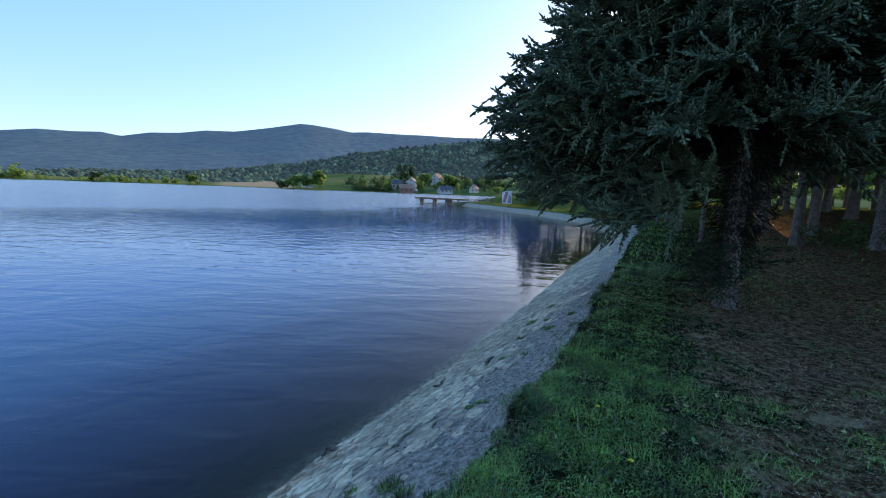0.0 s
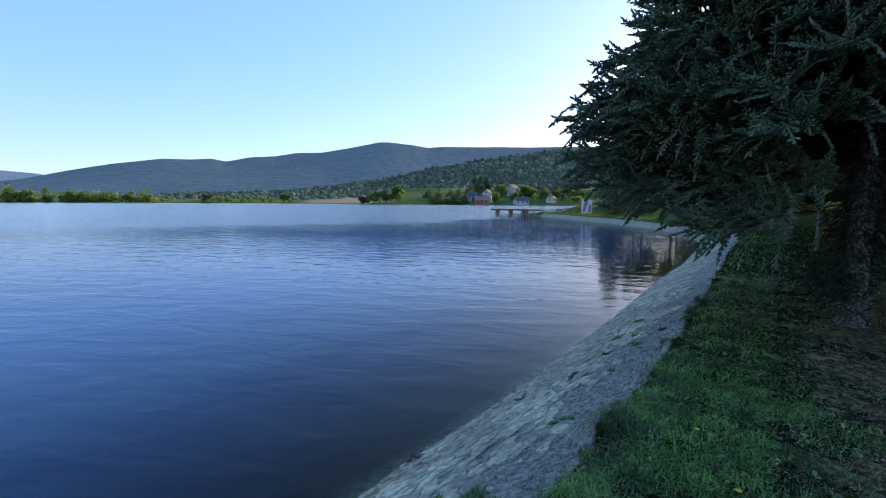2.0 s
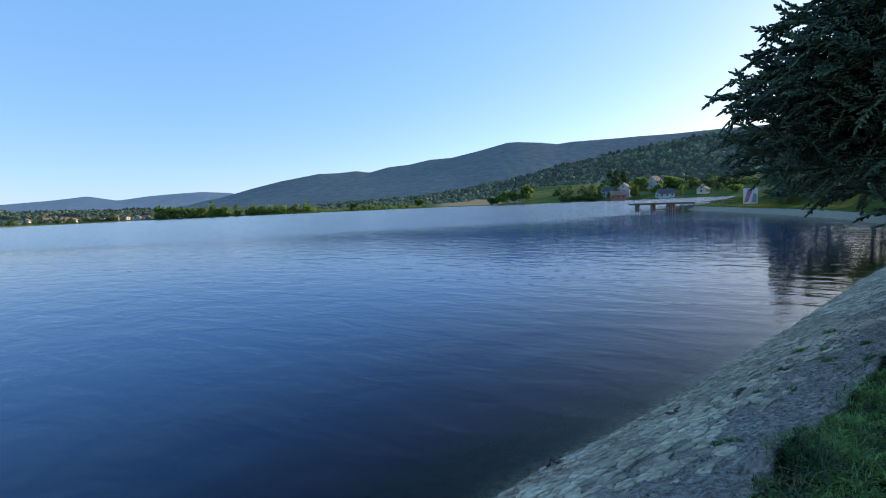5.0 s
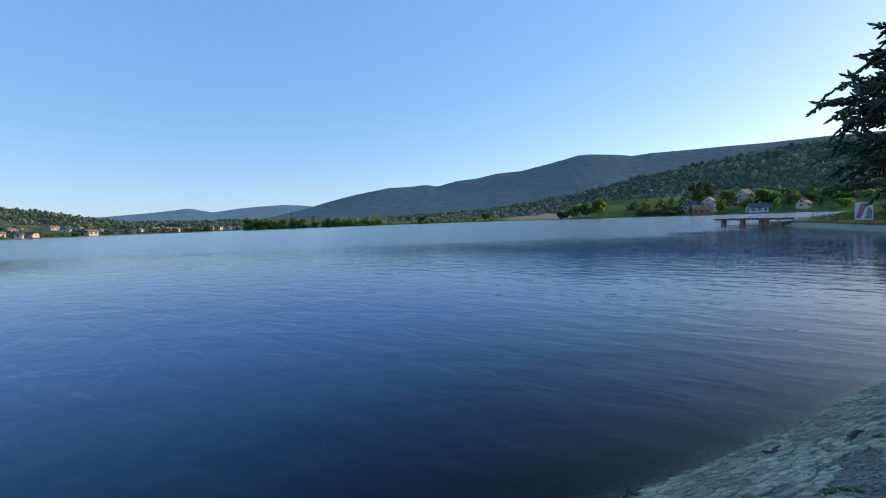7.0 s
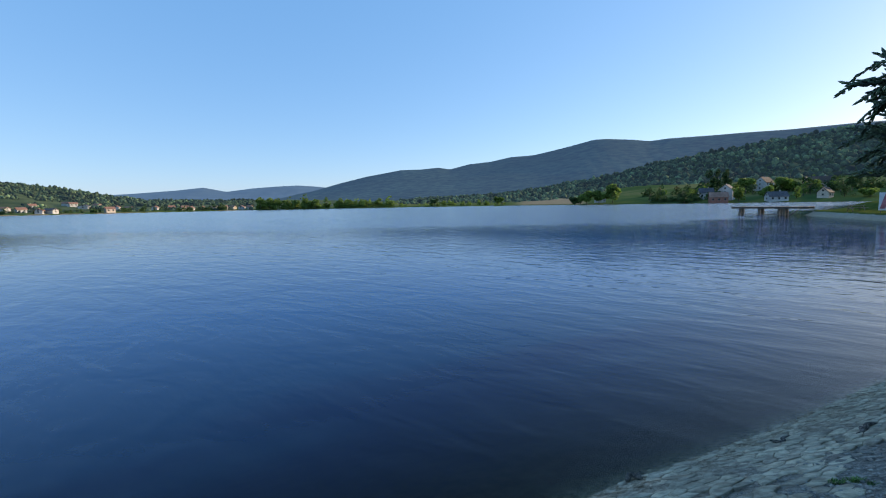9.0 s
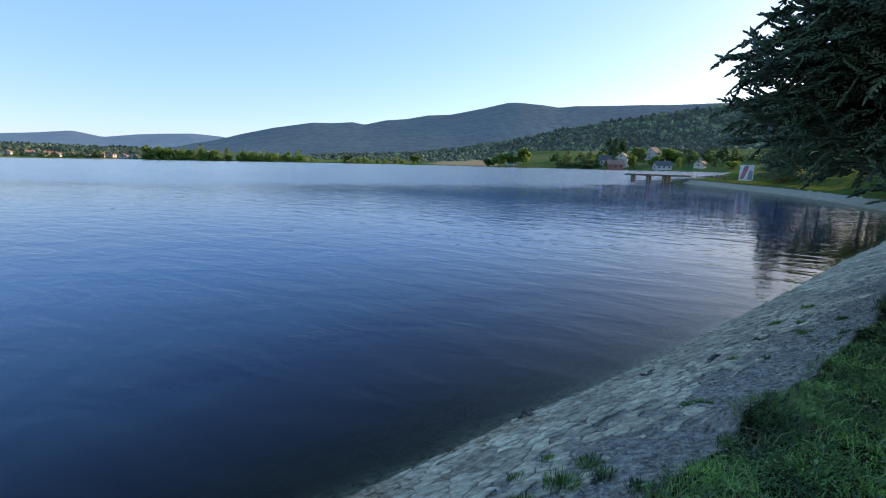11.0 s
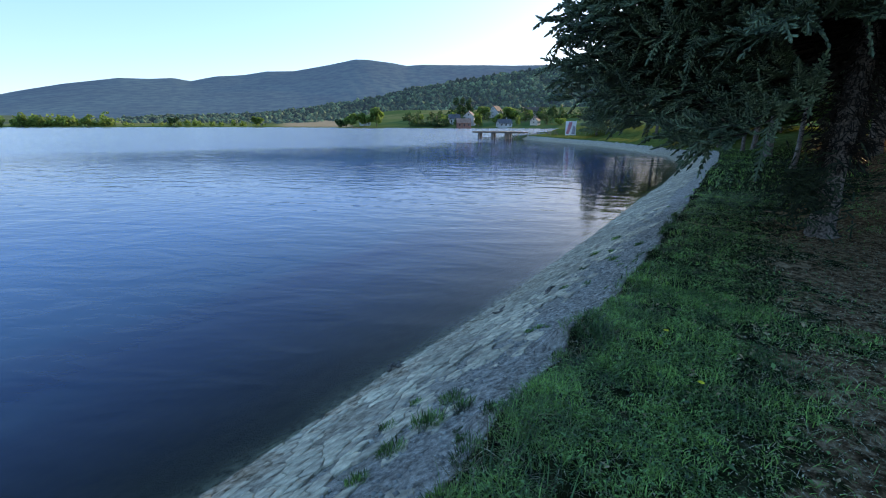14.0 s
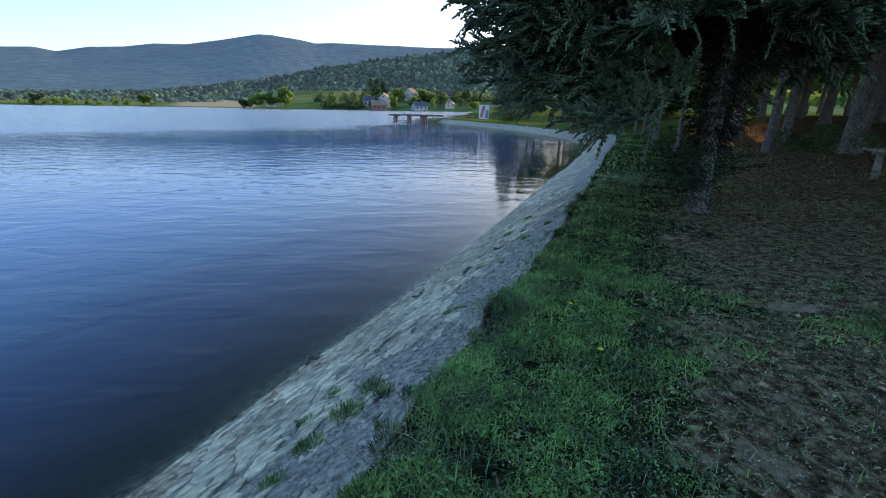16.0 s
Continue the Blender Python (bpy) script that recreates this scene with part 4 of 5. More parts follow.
def spruce_mesh(seed, zs, rs, first, top, step, per, gap, twig_gap, shoot_len, shoot_r, droop=0.3, low_side=None, full=99.0):
    """Crown and limbs of a spruce: limb lengths rs at heights zs; above full the sprays are fewer and coarser.
    low_side: the bearing on which the boughs reach down lowest."""
    r = np.random.default_rng(seed)
    P, D, L, R = [], [], [], []
    limbs = bmesh.new()
    z = first
    while z < top:
        coarse = 1.0 if z < full else 2.0
        for k in range(per):
            a = r.random() * math.tau
            if low_side is not None:
                if z < 6 and r.random() < 0.62:
                    a = low_side + radians(25) + r.normal(0, 0.75)
                off = abs((a - low_side + math.pi) % math.tau - math.pi)
                if z < 3.9 and off > radians(13 + 20 * (z - first) if z < 3.3 else 80):
                    continue
                short = 0.6 if z < 3.9 and off > radians(13 + 20 * (z - first)) else 1.0
            length = (short if low_side is not None else 1.0) * np.interp(z, zs, rs) * (0.72 + 0.34 * r.random() ** 0.6)
            if length < 0.15:
                continue
            out = np.array([math.cos(a), math.sin(a), 0])
            side = np.array([-math.sin(a), math.cos(a), 0])
            z1 = z + r.normal(0, 0.08)
            dr = droop * (0.65 + 0.6 * r.random()) * (1.0 if z < 6 else 0.6)
            bend = r.normal(0, 0.12)

            def at(t):
                return out * (length * t) + side * (bend * length * t * t) + np.array([0, 0, z1 - dr * length * t * (1.35 - 0.75 * t * t)])

            tube(limbs, [at(0.0), at(0.35), at(0.7), at(1.0)], [0.012 + 0.006 * length, 0.009 + 0.004 * length, 0.01, 0.004], 4)
            t = 0.2 + 0.08 * r.random() if length > 1 else 0.1
            sg = 1
            while t < 1.02:
                p0 = at(min(t, 1.0))
                sg = -sg
                sl = (0.3 + 0.5 * (1.05 - t) * min(1.0, length / 2.6) + 0.15 * r.random()) * (0.75 + 0.5 * r.random())
                d = unit(out * (0.8 + 0.3 * r.random()) + side * sg * (0.35 + 0.6 * r.random()) + np.array([0, 0, r.normal(-0.12, 0.32)]))
                sag = 0.05 + 0.55 * r.random() ** 1.5
                m = max(2, int(sl / (twig_gap * coarse)))
                q = (np.arange(m) + 0.6) / m
                base = p0 + np.outer(q * sl, d) + np.outer(q * q * sl * sag, np.array([0, 0, -1.0]))
                flow = unit(d + np.outer(2 * q * sag, np.array([0, 0, -1.0])))
                across = unit(np.cross(flow, np.array([0.1, 0, 1.0])))
                for way in (-1, 1):
                    tl = (0.08 + 0.2 * (1 - q) + 0.08 * r.random(m)) * (shoot_len / 0.09)
                    td = unit(flow * 0.8 + way * across * (0.5 + 0.6 * r.random((m, 1))) + np.array([0, 0, -0.4]) * r.random((m, 1)))
                    for f in (0.3, 0.65, 1.0) if coarse == 1.0 else (0.5, 1.0):
                        P.append(base + td * (tl * f)[:, None])
                        kick = r.normal(0, 0.4, (m, 3)) + out * 0.2 + np.array([0, 0, 0.3])
                        D.append(unit(td + kick) if f < 1 else unit(td + 0.4 * kick))
                        L.append(shoot_len * coarse ** 0.6 * (0.65 + 0.6 * r.random(m)))
                        R.append(shoot_r * coarse ** 0.8 * (0.75 + 0.5 * r.random(m)))
                P.append(base)
                D.append(unit(flow + r.normal(0, 0.3, (m, 3)) + np.array([0, 0, 0.35])))
                L.append(shoot_len * coarse ** 0.6 * (0.7 + 0.6 * r.random(m)))
                R.append(shoot_r * coarse ** 0.8 * np.ones(m))
                t += gap * coarse / max(length, 0.3) * (0.7 + 0.6 * r.random())
        z += step * (0.8 + 0.4 * r.random()) * coarse
    V, F = shoots(np.concatenate(P), np.concatenate(D), np.concatenate(L), np.concatenate(R))
    return V, F, limbs


def needled(P, D, L, R):
    """Needle-covered twigs as blunt tapering fingers of two rings and a tip."""
    n = len(P)
    u = np.cross(D, np.array([0.31, 0.17, 0.93]))
    u /= np.linalg.norm(u, axis=1)[:, None] + 1e-9
    w = np.cross(D, u)
    V = np.empty((n, 7, 3))
    for ring, (t, q) in enumerate(((0.0, 0.75), (0.7, 1.0))):
        for k in range(3):
            a = k * math.tau / 3 + ring * 0.8
            V[:, ring * 3 + k] = P + D * (L * t)[:, None] + (u * math.cos(a) + w * math.sin(a)) * (R * q)[:, None]
    V[:, 6] = P + D * L[:, None]
    b = (np.arange(n) * 7)[:, None]
    F = []
    for k in range(3):
        j = (k + 1) % 3
        F += [b + np.array([[k, j, 3 + j]]), b + np.array([[k, 3 + j, 3 + k]]), b + np.array([[3 + k, 3 + j, 6]])]
    return V.reshape(-1, 3), np.concatenate(F, 0)


def bough_mesh(seed, zs, rs, first, top, step, per, face, low_boughs):
    """Crown and limbs of a full spruce: every limb carries flat drooping sprays of needled twigs with raised tips.
    face: the bearing on which the boughs hang lowest; low_boughs: single boughs as (height, bearing, length, droop)."""
    r = np.random.default_rng(seed)
    P, D, L, R = [], [], [], []
    limbs = bmesh.new()
    plan = [(z, a, ln, dr) for z, a, ln, dr in low_boughs]
    z = first
    while z < top:
        sparse = z > 5.0
        for _ in range(per if not sparse else per - 3):
            a = face + r.normal(0, 1.0) if z < 5.2 and r.random() < 0.6 else r.random() * math.tau
            off = abs((a - face + math.pi) % math.tau - math.pi)
            ln = np.interp(z, zs, rs) * (0.72 + 0.29 * r.random() ** 0.6)
            turned = (a - face + math.pi) % math.tau - math.pi
            if z < 2.5 and off > 0.95 or z < 2.95 and 0.35 < turned < 2.4:
                continue
            if 0.6 < turned < 2.0:
                ln *= 0.8
            if z < 3.4 and off > 1.4:
                ln *= 0.7
            plan.append((z + r.normal(0, 0.1), a, ln, (0.2 if z < 3.3 else 0.12 if z < 5 else 0.06) + 0.13 * r.normal()))
        z += step * (0.8 + 0.4 * r.random()) * (2.2 if sparse else 1.0)
    up = np.array([0, 0, 1.0])
    for z, a, length, dr in plan:
        back = abs((a - face - 4.25 + math.pi) % math.tau - math.pi) < 1.1
        coarse = 1.9 if z > 5.0 or back else 1.0
        out, side = np.array([math.cos(a), math.sin(a), 0]), np.array([-math.sin(a), math.cos(a), 0])
        bend = r.normal(0, 0.1)

        def at(t):
            return out * (length * t) + side * (bend * length * t * t) + up * (z - dr * length * (1.25 * t - 0.5 * t ** 3))

        tube(limbs, [at(0.0), at(0.35), at(0.7), at(0.98)], [0.012 + 0.007 * length, 0.009 + 0.004 * length, 0.01, 0.004], 4)
        t, sg = max(0.2, 1 - (2.7 if z < 3.3 else 1.9) / length) + 0.08 * r.random(), 1
        while t < 1.03:
            sg = -sg
            end = t > 0.97
            p0 = at(min(t, 1.0))
            sl = (0.34 if end else 0.26 + 0.62 * (1.05 - t) ** 0.8) * (0.7 + 0.5 * r.random())
            fan = 0.05 if end else 0.55 + 0.5 * r.random()
            d = unit(out * 0.9 + side * sg * fan + up * r.normal(0.06, 0.42))
            sag = (0.75 if r.random() < 0.45 else 0.2) * r.random() * (1.0 if z < 4.2 else 0.45)
            lift = 0.0 if sag > 0.3 else 0.5 * r.random()
            m = max(3, int(sl / (0.05 * coarse)))
            q = (np.arange(m) + 0.5) / m
            base = p0 + np.outer(q * sl, d) + np.outer(-q * q * sl * sag + q ** 3 * sl * lift, up)
            flow = unit(d + np.outer(-2 * q * sag + 3 * q * q * lift, up))
            across = unit(np.cross(flow, up + side * r.normal(0, 0.7) + out * r.normal(0, 0.4)))
            P.append(base)
            D.append(unit(flow + r.normal(0, 0.08, (m, 3))))
            L.append(np.full(m, sl / m * 1.7))
            R.append(np.full(m, 0.015 * coarse))
            P.append(base[-1:])
            D.append(flow[-1:])
            L.append(np.array([0.1 + 0.05 * r.random()]) * coarse)
            R.append(np.array([0.016 * coarse]))
            hang = up * (-0.9 * min(1.0, sag * 1.6))
            for way in (-1, 1):
                tl = (0.06 + 0.1 * (1 - q) * min(1, sl / 0.5)) * (0.75 + 0.5 * r.random(m)) * coarse
                td = unit(flow * 0.85 + way * across * (0.55 + 0.35 * r.random((m, 1))) + hang * r.random((m, 1)) + up * (0.05 + 0.3 * r.random((m, 1))))
                P.append(base)
                D.append(td)
                L.append(tl)
                R.append((0.0145 + 0.005 * r.random(m)) * coarse)
                big = tl > 0.1 * coarse
                if big.any():
                    for turn in (-1, 1):
                        sd = unit(td[big] + turn * 0.75 * unit(np.cross(td[big], across[big] * 0.3 + up)) + r.normal(0, 0.12, (big.sum(), 3)) + up * 0.1)
                        P.append(base[big] + td[big] * (tl[big] * (0.4 + 0.2 * r.random(big.sum())))[:, None])
                        D.append(sd)
                        L.append(tl[big] * (0.4 + 0.2 * r.random(big.sum())))
                        R.append(np.full(big.sum(), 0.0135 * coarse))
            t += 0.13 * coarse / max(length, 0.3) * (0.7 + 0.6 * r.random())
    V, F = needled(np.concatenate(P), np.concatenate(D), np.concatenate(L), np.concatenate(R))
    return V, F, limbs


def bark_trunk(height, radius, seed, lean=0.0):
    b = bmesh.new()
    r = np.random.default_rng(seed)
    pts, rad = [], []
    for h in (-0.25, 0.0, 0.12, 0.35, 0.8, 1.4, 2.2, 3.2, 4.5, 6.5, 9.0, height):
        pts.append((lean * h + 0.012 * r.normal(), 0.012 * r.normal(), h))
        rad.append(radius * (1.35 if h < 0.05 else 1.15 if h < 0.2 else 1.05 if h < 0.5 else 1.0) * (1 - 0.94 * max(0, h) / height))
    tube(b, pts, rad, 18)
    for v in b.verts:
        a = math.atan2(v.co.y, v.co.x)
        f = 1 + 0.05 * math.sin(5 * a + seed) * math.exp(-max(0, v.co.z) * 1.2) * 3 + 0.02 * r.normal()
        v.co.x *= f
        v.co.y *= f
    return b


def make_spruce(seed, trunk_h, trunk_r, label, *crown, lean=0.0):
    root = new("spruce")
    part("trunk", bark_trunk(trunk_h, trunk_r, seed, lean), MAT_BARK, root)
    V, F, limbs = spruce_mesh(seed, *crown)
    tagged(part("branchwork", limbs, MAT_BARK, root), kind="stuff")
    c = new("crown", mesh_of("crown", V, F, [MAT_NEEDLE]))
    c.parent = root
    return tagged(root, label, "spruce", "spruces on the lake shore")


main = new("spruce")
part("trunk", bark_trunk(15, 0.135, 4), MAT_BARK, main)
V, F, limbs = bough_mesh(4, [1.5, 2.2, 2.6, 3.0, 3.5, 3.9, 4.4, 6, 8, 11, 15], [2.4, 3.0, 3.4, 3.6, 3.5, 2.95, 2.8, 2.4, 1.9, 1.3, 0.1], 2.3, 14.5, 0.125, 12, radians(160),
                         [(2.35, radians(180 + 4 * k), 1.95 + 0.08 * (k % 3), 0.62 + 0.05 * (k % 2)) for k in range(6)]
                         + [(2.72 + 0.08 * (k * 5 % 11), radians(124 + 3.4 * k), 3.3 + 0.07 * (k * 3 % 5), 0.11 + 0.02 * (k % 4)) for k in range(17)])
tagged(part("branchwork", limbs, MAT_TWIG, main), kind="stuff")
c = new("crown", mesh_of("crown", V, F, [MAT_NEEDLE]))
c.parent = main
tagged(main, "large dark green spruce with drooping boughs above the bank", "spruce", "spruces on the lake shore")
main.location = (4.34, 6.36, z_at(4.34, 6.36))
rp = np.random.default_rng(31)
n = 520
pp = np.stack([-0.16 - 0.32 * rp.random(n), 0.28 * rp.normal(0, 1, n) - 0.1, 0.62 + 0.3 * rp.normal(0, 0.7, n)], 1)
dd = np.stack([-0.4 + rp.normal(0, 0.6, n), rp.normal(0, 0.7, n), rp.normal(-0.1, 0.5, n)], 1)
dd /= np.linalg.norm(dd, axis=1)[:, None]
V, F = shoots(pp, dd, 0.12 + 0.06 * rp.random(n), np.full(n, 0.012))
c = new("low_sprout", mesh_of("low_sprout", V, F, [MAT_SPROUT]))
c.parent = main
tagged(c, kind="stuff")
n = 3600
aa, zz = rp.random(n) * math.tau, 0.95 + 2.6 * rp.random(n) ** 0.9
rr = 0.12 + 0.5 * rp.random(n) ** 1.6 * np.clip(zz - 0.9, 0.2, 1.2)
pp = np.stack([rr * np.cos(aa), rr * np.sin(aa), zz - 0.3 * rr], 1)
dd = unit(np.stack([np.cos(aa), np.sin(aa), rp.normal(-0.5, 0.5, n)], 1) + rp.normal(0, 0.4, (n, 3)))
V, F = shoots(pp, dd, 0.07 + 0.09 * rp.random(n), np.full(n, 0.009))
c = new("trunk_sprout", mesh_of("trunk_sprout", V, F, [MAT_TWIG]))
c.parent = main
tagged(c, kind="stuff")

SPRUCE_A = make_spruce(9, 17, 0.19, "tall spruce with a thick grey trunk among the others",
                       [2.2, 3, 4.5, 7, 10, 13, 17], [2.6, 3.4, 3.5, 3.0, 2.2, 1.3, 0.1], 3.8, 16.5, 0.4, 7, 0.26, 0.17, 0.17, 0.034, 0.26, None, 7.0)
SPRUCE_B = make_spruce(17, 15, 0.19, "spruce with a bare lower trunk in the shaded grove",
                       [2.2, 3, 4.5, 7, 10, 15], [2.8, 3.3, 3.2, 2.6, 1.7, 0.1], 3.8, 14.5, 0.4, 7, 0.26, 0.17, 0.17, 0.034, 0.28, None, 7.0)
SPRUCE_C = make_spruce(23, 10, 0.1, "young slim spruce among taller ones",
                       [2.0, 3, 4.5, 7, 10], [1.6, 2.0, 1.7, 1.0, 0.1], 3.1, 9.5, 0.4, 6, 0.26, 0.17, 0.15, 0.03, 0.3, None, 5.0)
SPRUCE_D = make_spruce(37, 12, 0.16, "spruce with boughs reaching low at the edge of the lawn",
                       [1.0, 2.0, 3.5, 6, 9, 12], [2.4, 3.2, 3.0, 2.2, 1.2, 0.1], 1.5, 11.5, 0.5, 7, 0.34, 0.24, 0.27, 0.055, 0.3, None, 6.0)
# bearing, distance, kind, size, thickness of the trunk
# unseen spruces past bearing 60 are added to block skylight from the right
GROVE = [(36.7, 20.5, "A", 1.1, 1.45), (39.6, 16.2, "B", 1.05, 0.95), (40.8, 18.6, "A", 0.95, 1.0), (45.9, 15.5, "A", 1.2, 1.4), (31.2, 18.6, "C", 1.0, 1.0), (28.9, 26, "B", 1.05, 1.1), (26.6, 31, "C", 1.2, 1.3),
         (35.5, 27, "A", 1.0, 1.1), (41.6, 31, "A", 1.1, 1.3), (43.6, 26, "B", 1.2, 1.4), (47.4, 26, "A", 1.2, 1.3), (52.5, 13, "B", 1.15, 1.2), (61, 12.5, "A", 1.1, 1.1), (73, 13.5, "B", 1.1, 1.1), (90, 13.5, "A", 1.0, 1.1),
         (51, 20, "A", 1.1, 1.2), (57, 19, "B", 1.1, 1.2), (63, 22, "A", 1.2, 1.2), (38.5, 36, "B", 1.0, 1.1), (45, 38, "A", 1.1, 1.2), (49, 34, "B", 1.2, 1.2), (54, 30, "A", 1.2, 1.2),
         (24.5, 42, "B", 1.2, 1.2), (110, 16, "B", 1.1, 1.1), (38, 46, "A", 1.0, 1.2), (40.5, 42, "C", 1.4, 1.6), (43, 47, "B", 1.0, 1.2), (47, 44, "C", 1.4, 1.6), (50.5, 46, "A", 1.0, 1.2), (39.6, 25, "C", 1.2, 1.4), (46.6, 20, "C", 1.2, 1.3),
         (21.8, 47, "D", 0.8, 1.2), (11.5, 70, "D", 0.8, 1.2), (24.2, 52, "D", 1.0, 1.2), (26.4, 45, "D", 0.9, 1.2), (28.4, 50, "D", 1.05, 1.2), (27.6, 34, "B", 0.9, 1.0), (33.4, 29, "C", 1.2, 1.3)]
used = set()
for k, (az, d, kind, sc, thick) in enumerate(GROVE):
    x, y = d * math.sin(radians(az)), d * math.cos(radians(az))
    src = {"A": SPRUCE_A, "B": SPRUCE_B, "C": SPRUCE_C, "D": SPRUCE_D}[kind]
    m = pose(x, y, z_at(x, y), 0, 0, 67 * k)
    if kind in used:
        t = copy_thing(src, m)
    else:
        t = src
        t.matrix_basis = m
        used.add(kind)
    t.scale = (sc, sc, 0.9 + 0.1 * sc)
    for o in t.children:
        if o.name.startswith("trunk"):
            o.scale = (0.74 * thick / sc, 0.74 * thick / sc, 1)


# ---- bench under the trees ----
def bench(x, y, turn):
    root = new("bench")
    root.location = (x, y, z_at(x, y))
    root.rotation_euler[2] = radians(turn)
    for k in range(3):
        b = bmesh.new()
        box(b, (1.7, 0.13, 0.05), (0, -0.15 + 0.15 * k, 0.46), None, 0.008)
        part("seat_board", b, MAT_WOOD, root)
    for sx in (-0.65, 0.65):
        b = bmesh.new()
        tube(b, [(sx, 0, -0.1), (sx, 0.02, 0.43)], [0.065, 0.055], 8)
        part("leg", b, MAT_WOOD, root)
        b = bmesh.new()
        box(b, (0.09, 0.42, 0.06), (sx, 0, 0.405))
        part("bearer", b, MAT_WOOD, root)
    return tagged(root, "plain weathered wooden bench on bare soil", "bench")


bench(9.0, 7.3, -20)


# ---- grass, weeds and litter ----
def turf_mask(x, y, s):
    bare = 0.12 + 0.88 * smoothstep(2.4, 3.8, s + 0.5 * wobble(x * 0.8, y * 0.8, 6)) - 0.6 * smoothstep(7, 12, y) * (1 - smoothstep(4.5, 7.5, s)) + 0.9 * patches(x, y) + 0.25 * wobble(x * 1.6, y * 1.6, 8) + 0.25 * wobble(x * 4.1, y * 4.1, 9)
    return np.clip(1.05 - bare, 0.05, 1) * np.clip(0.75 + 0.7 * wobble(x * 5.3, y * 5.3, 21) + 0.5 * wobble(x * 13, y * 13, 22), 0.1, 1) * smoothstep(BANK_W - 0.05, BANK_W + 0.3, s + 0.15 * wobble(x * 3.1, y * 3.1, 3))


def blades(seed, n, r0, r1, az0, az1, length, width, name, mat, label, keep=None, lift=0.6):
    r = np.random.default_rng(seed)
    rad = np.sqrt(r0 * r0 + (r1 * r1 - r0 * r0) * r.random(n))
    az = np.radians(az0 + (az1 - az0) * r.random(n))
    x, y = rad * np.sin(az), rad * np.cos(az)
    z, s, _ = land_height(x, y)
    ok = r.random(n) < (keep or turf_mask)(x, y, s)
    x, y, z, s = x[ok], y[ok], z[ok], s[ok]
    n = len(x)
    tuft = 1 + 0.35 * np.exp(-((s - BANK_W - 0.15) / 0.22) ** 2) + 0.5 * np.maximum(0, wobble(x * 2.7, y * 2.7, 12))
    ln = length * (0.5 + r.random(n)) * tuft
    a = r.random(n) * math.tau
    lean = 0.25 + 0.9 * r.random(n)
    d = np.stack([np.cos(a) * lean, np.sin(a) * lean, np.full(n, lift) + 0.6 * r.random(n)], 1)
    d /= np.linalg.norm(d, axis=1)[:, None]
    w = np.stack([-np.sin(a), np.cos(a), np.zeros(n)], 1) * (width * (0.6 + 0.8 * r.random(n)))[:, None]
    p = np.stack([x, y, z - 0.01], 1)
    mid = p + d * (ln * 0.55)[:, None]
    tip = p + d * ln[:, None] + np.stack([np.cos(a), np.sin(a), np.full(n, -0.7)], 1) * (ln * 0.28)[:, None]
    V = np.stack([p - w, p + w, mid + w * 0.7, mid - w * 0.7, tip], 1).reshape(-1, 3)
    b = (np.arange(n) * 5)[:, None]
    F = np.concatenate([b + np.array([[0, 1, 2]]), b + np.array([[0, 2, 3]]), b + np.array([[3, 2, 4]])], 0)
    return tagged(new(name, mesh_of(name, V, F, [mat])), label, "grass", kind="stuff")


blades(51, 260000, 0.9, 4.5, -30, 75, 0.05, 0.0022, "grass_near", MAT_GRASS, "short green grass with clover on the bank top")
blades(52, 130000, 4.5, 11, -5, 62, 0.05, 0.0048, "grass_middle", MAT_GRASS, "short green grass in the shade of spruces")
blades(53, 60000, 11, 34, 5, 50, 0.08, 0.012, "grass_back", MAT_GRASS, "shaded lawn under the spruces")
blades(54, 100000, 0.9, 9, -25, 74, 0.075, 0.0013, "dry_grass", MAT_STRAW, "dry bleached grass stalks lying on soil", lambda x, y, s: 0.9 * smoothstep(2.0, 2.3, s), -0.25)


blades(55, 90000, 0.9, 9, -60, 50, 0.085, 0.0017, "thatch", MAT_THATCH, "brown dead grass hanging over the edge of the bank", lambda x, y, s: 0.55 * np.exp(-((s - BANK_W - 0.12 + 0.12 * wobble(x * 2.1, y * 2.1, 14)) / 0.16) ** 2), 0.0)
blades(56, 26000, 0.9, 6, -60, 50, 0.1, 0.003, "edge_grass", MAT_GRASS, "long bright grass tufts along the edge of the bank", lambda x, y, s: smoothstep(0.1, 0.5, wobble(x * 2.3, y * 2.3, 17)) * np.exp(-((s - BANK_W - 0.3) / 0.28) ** 2), 0.7)


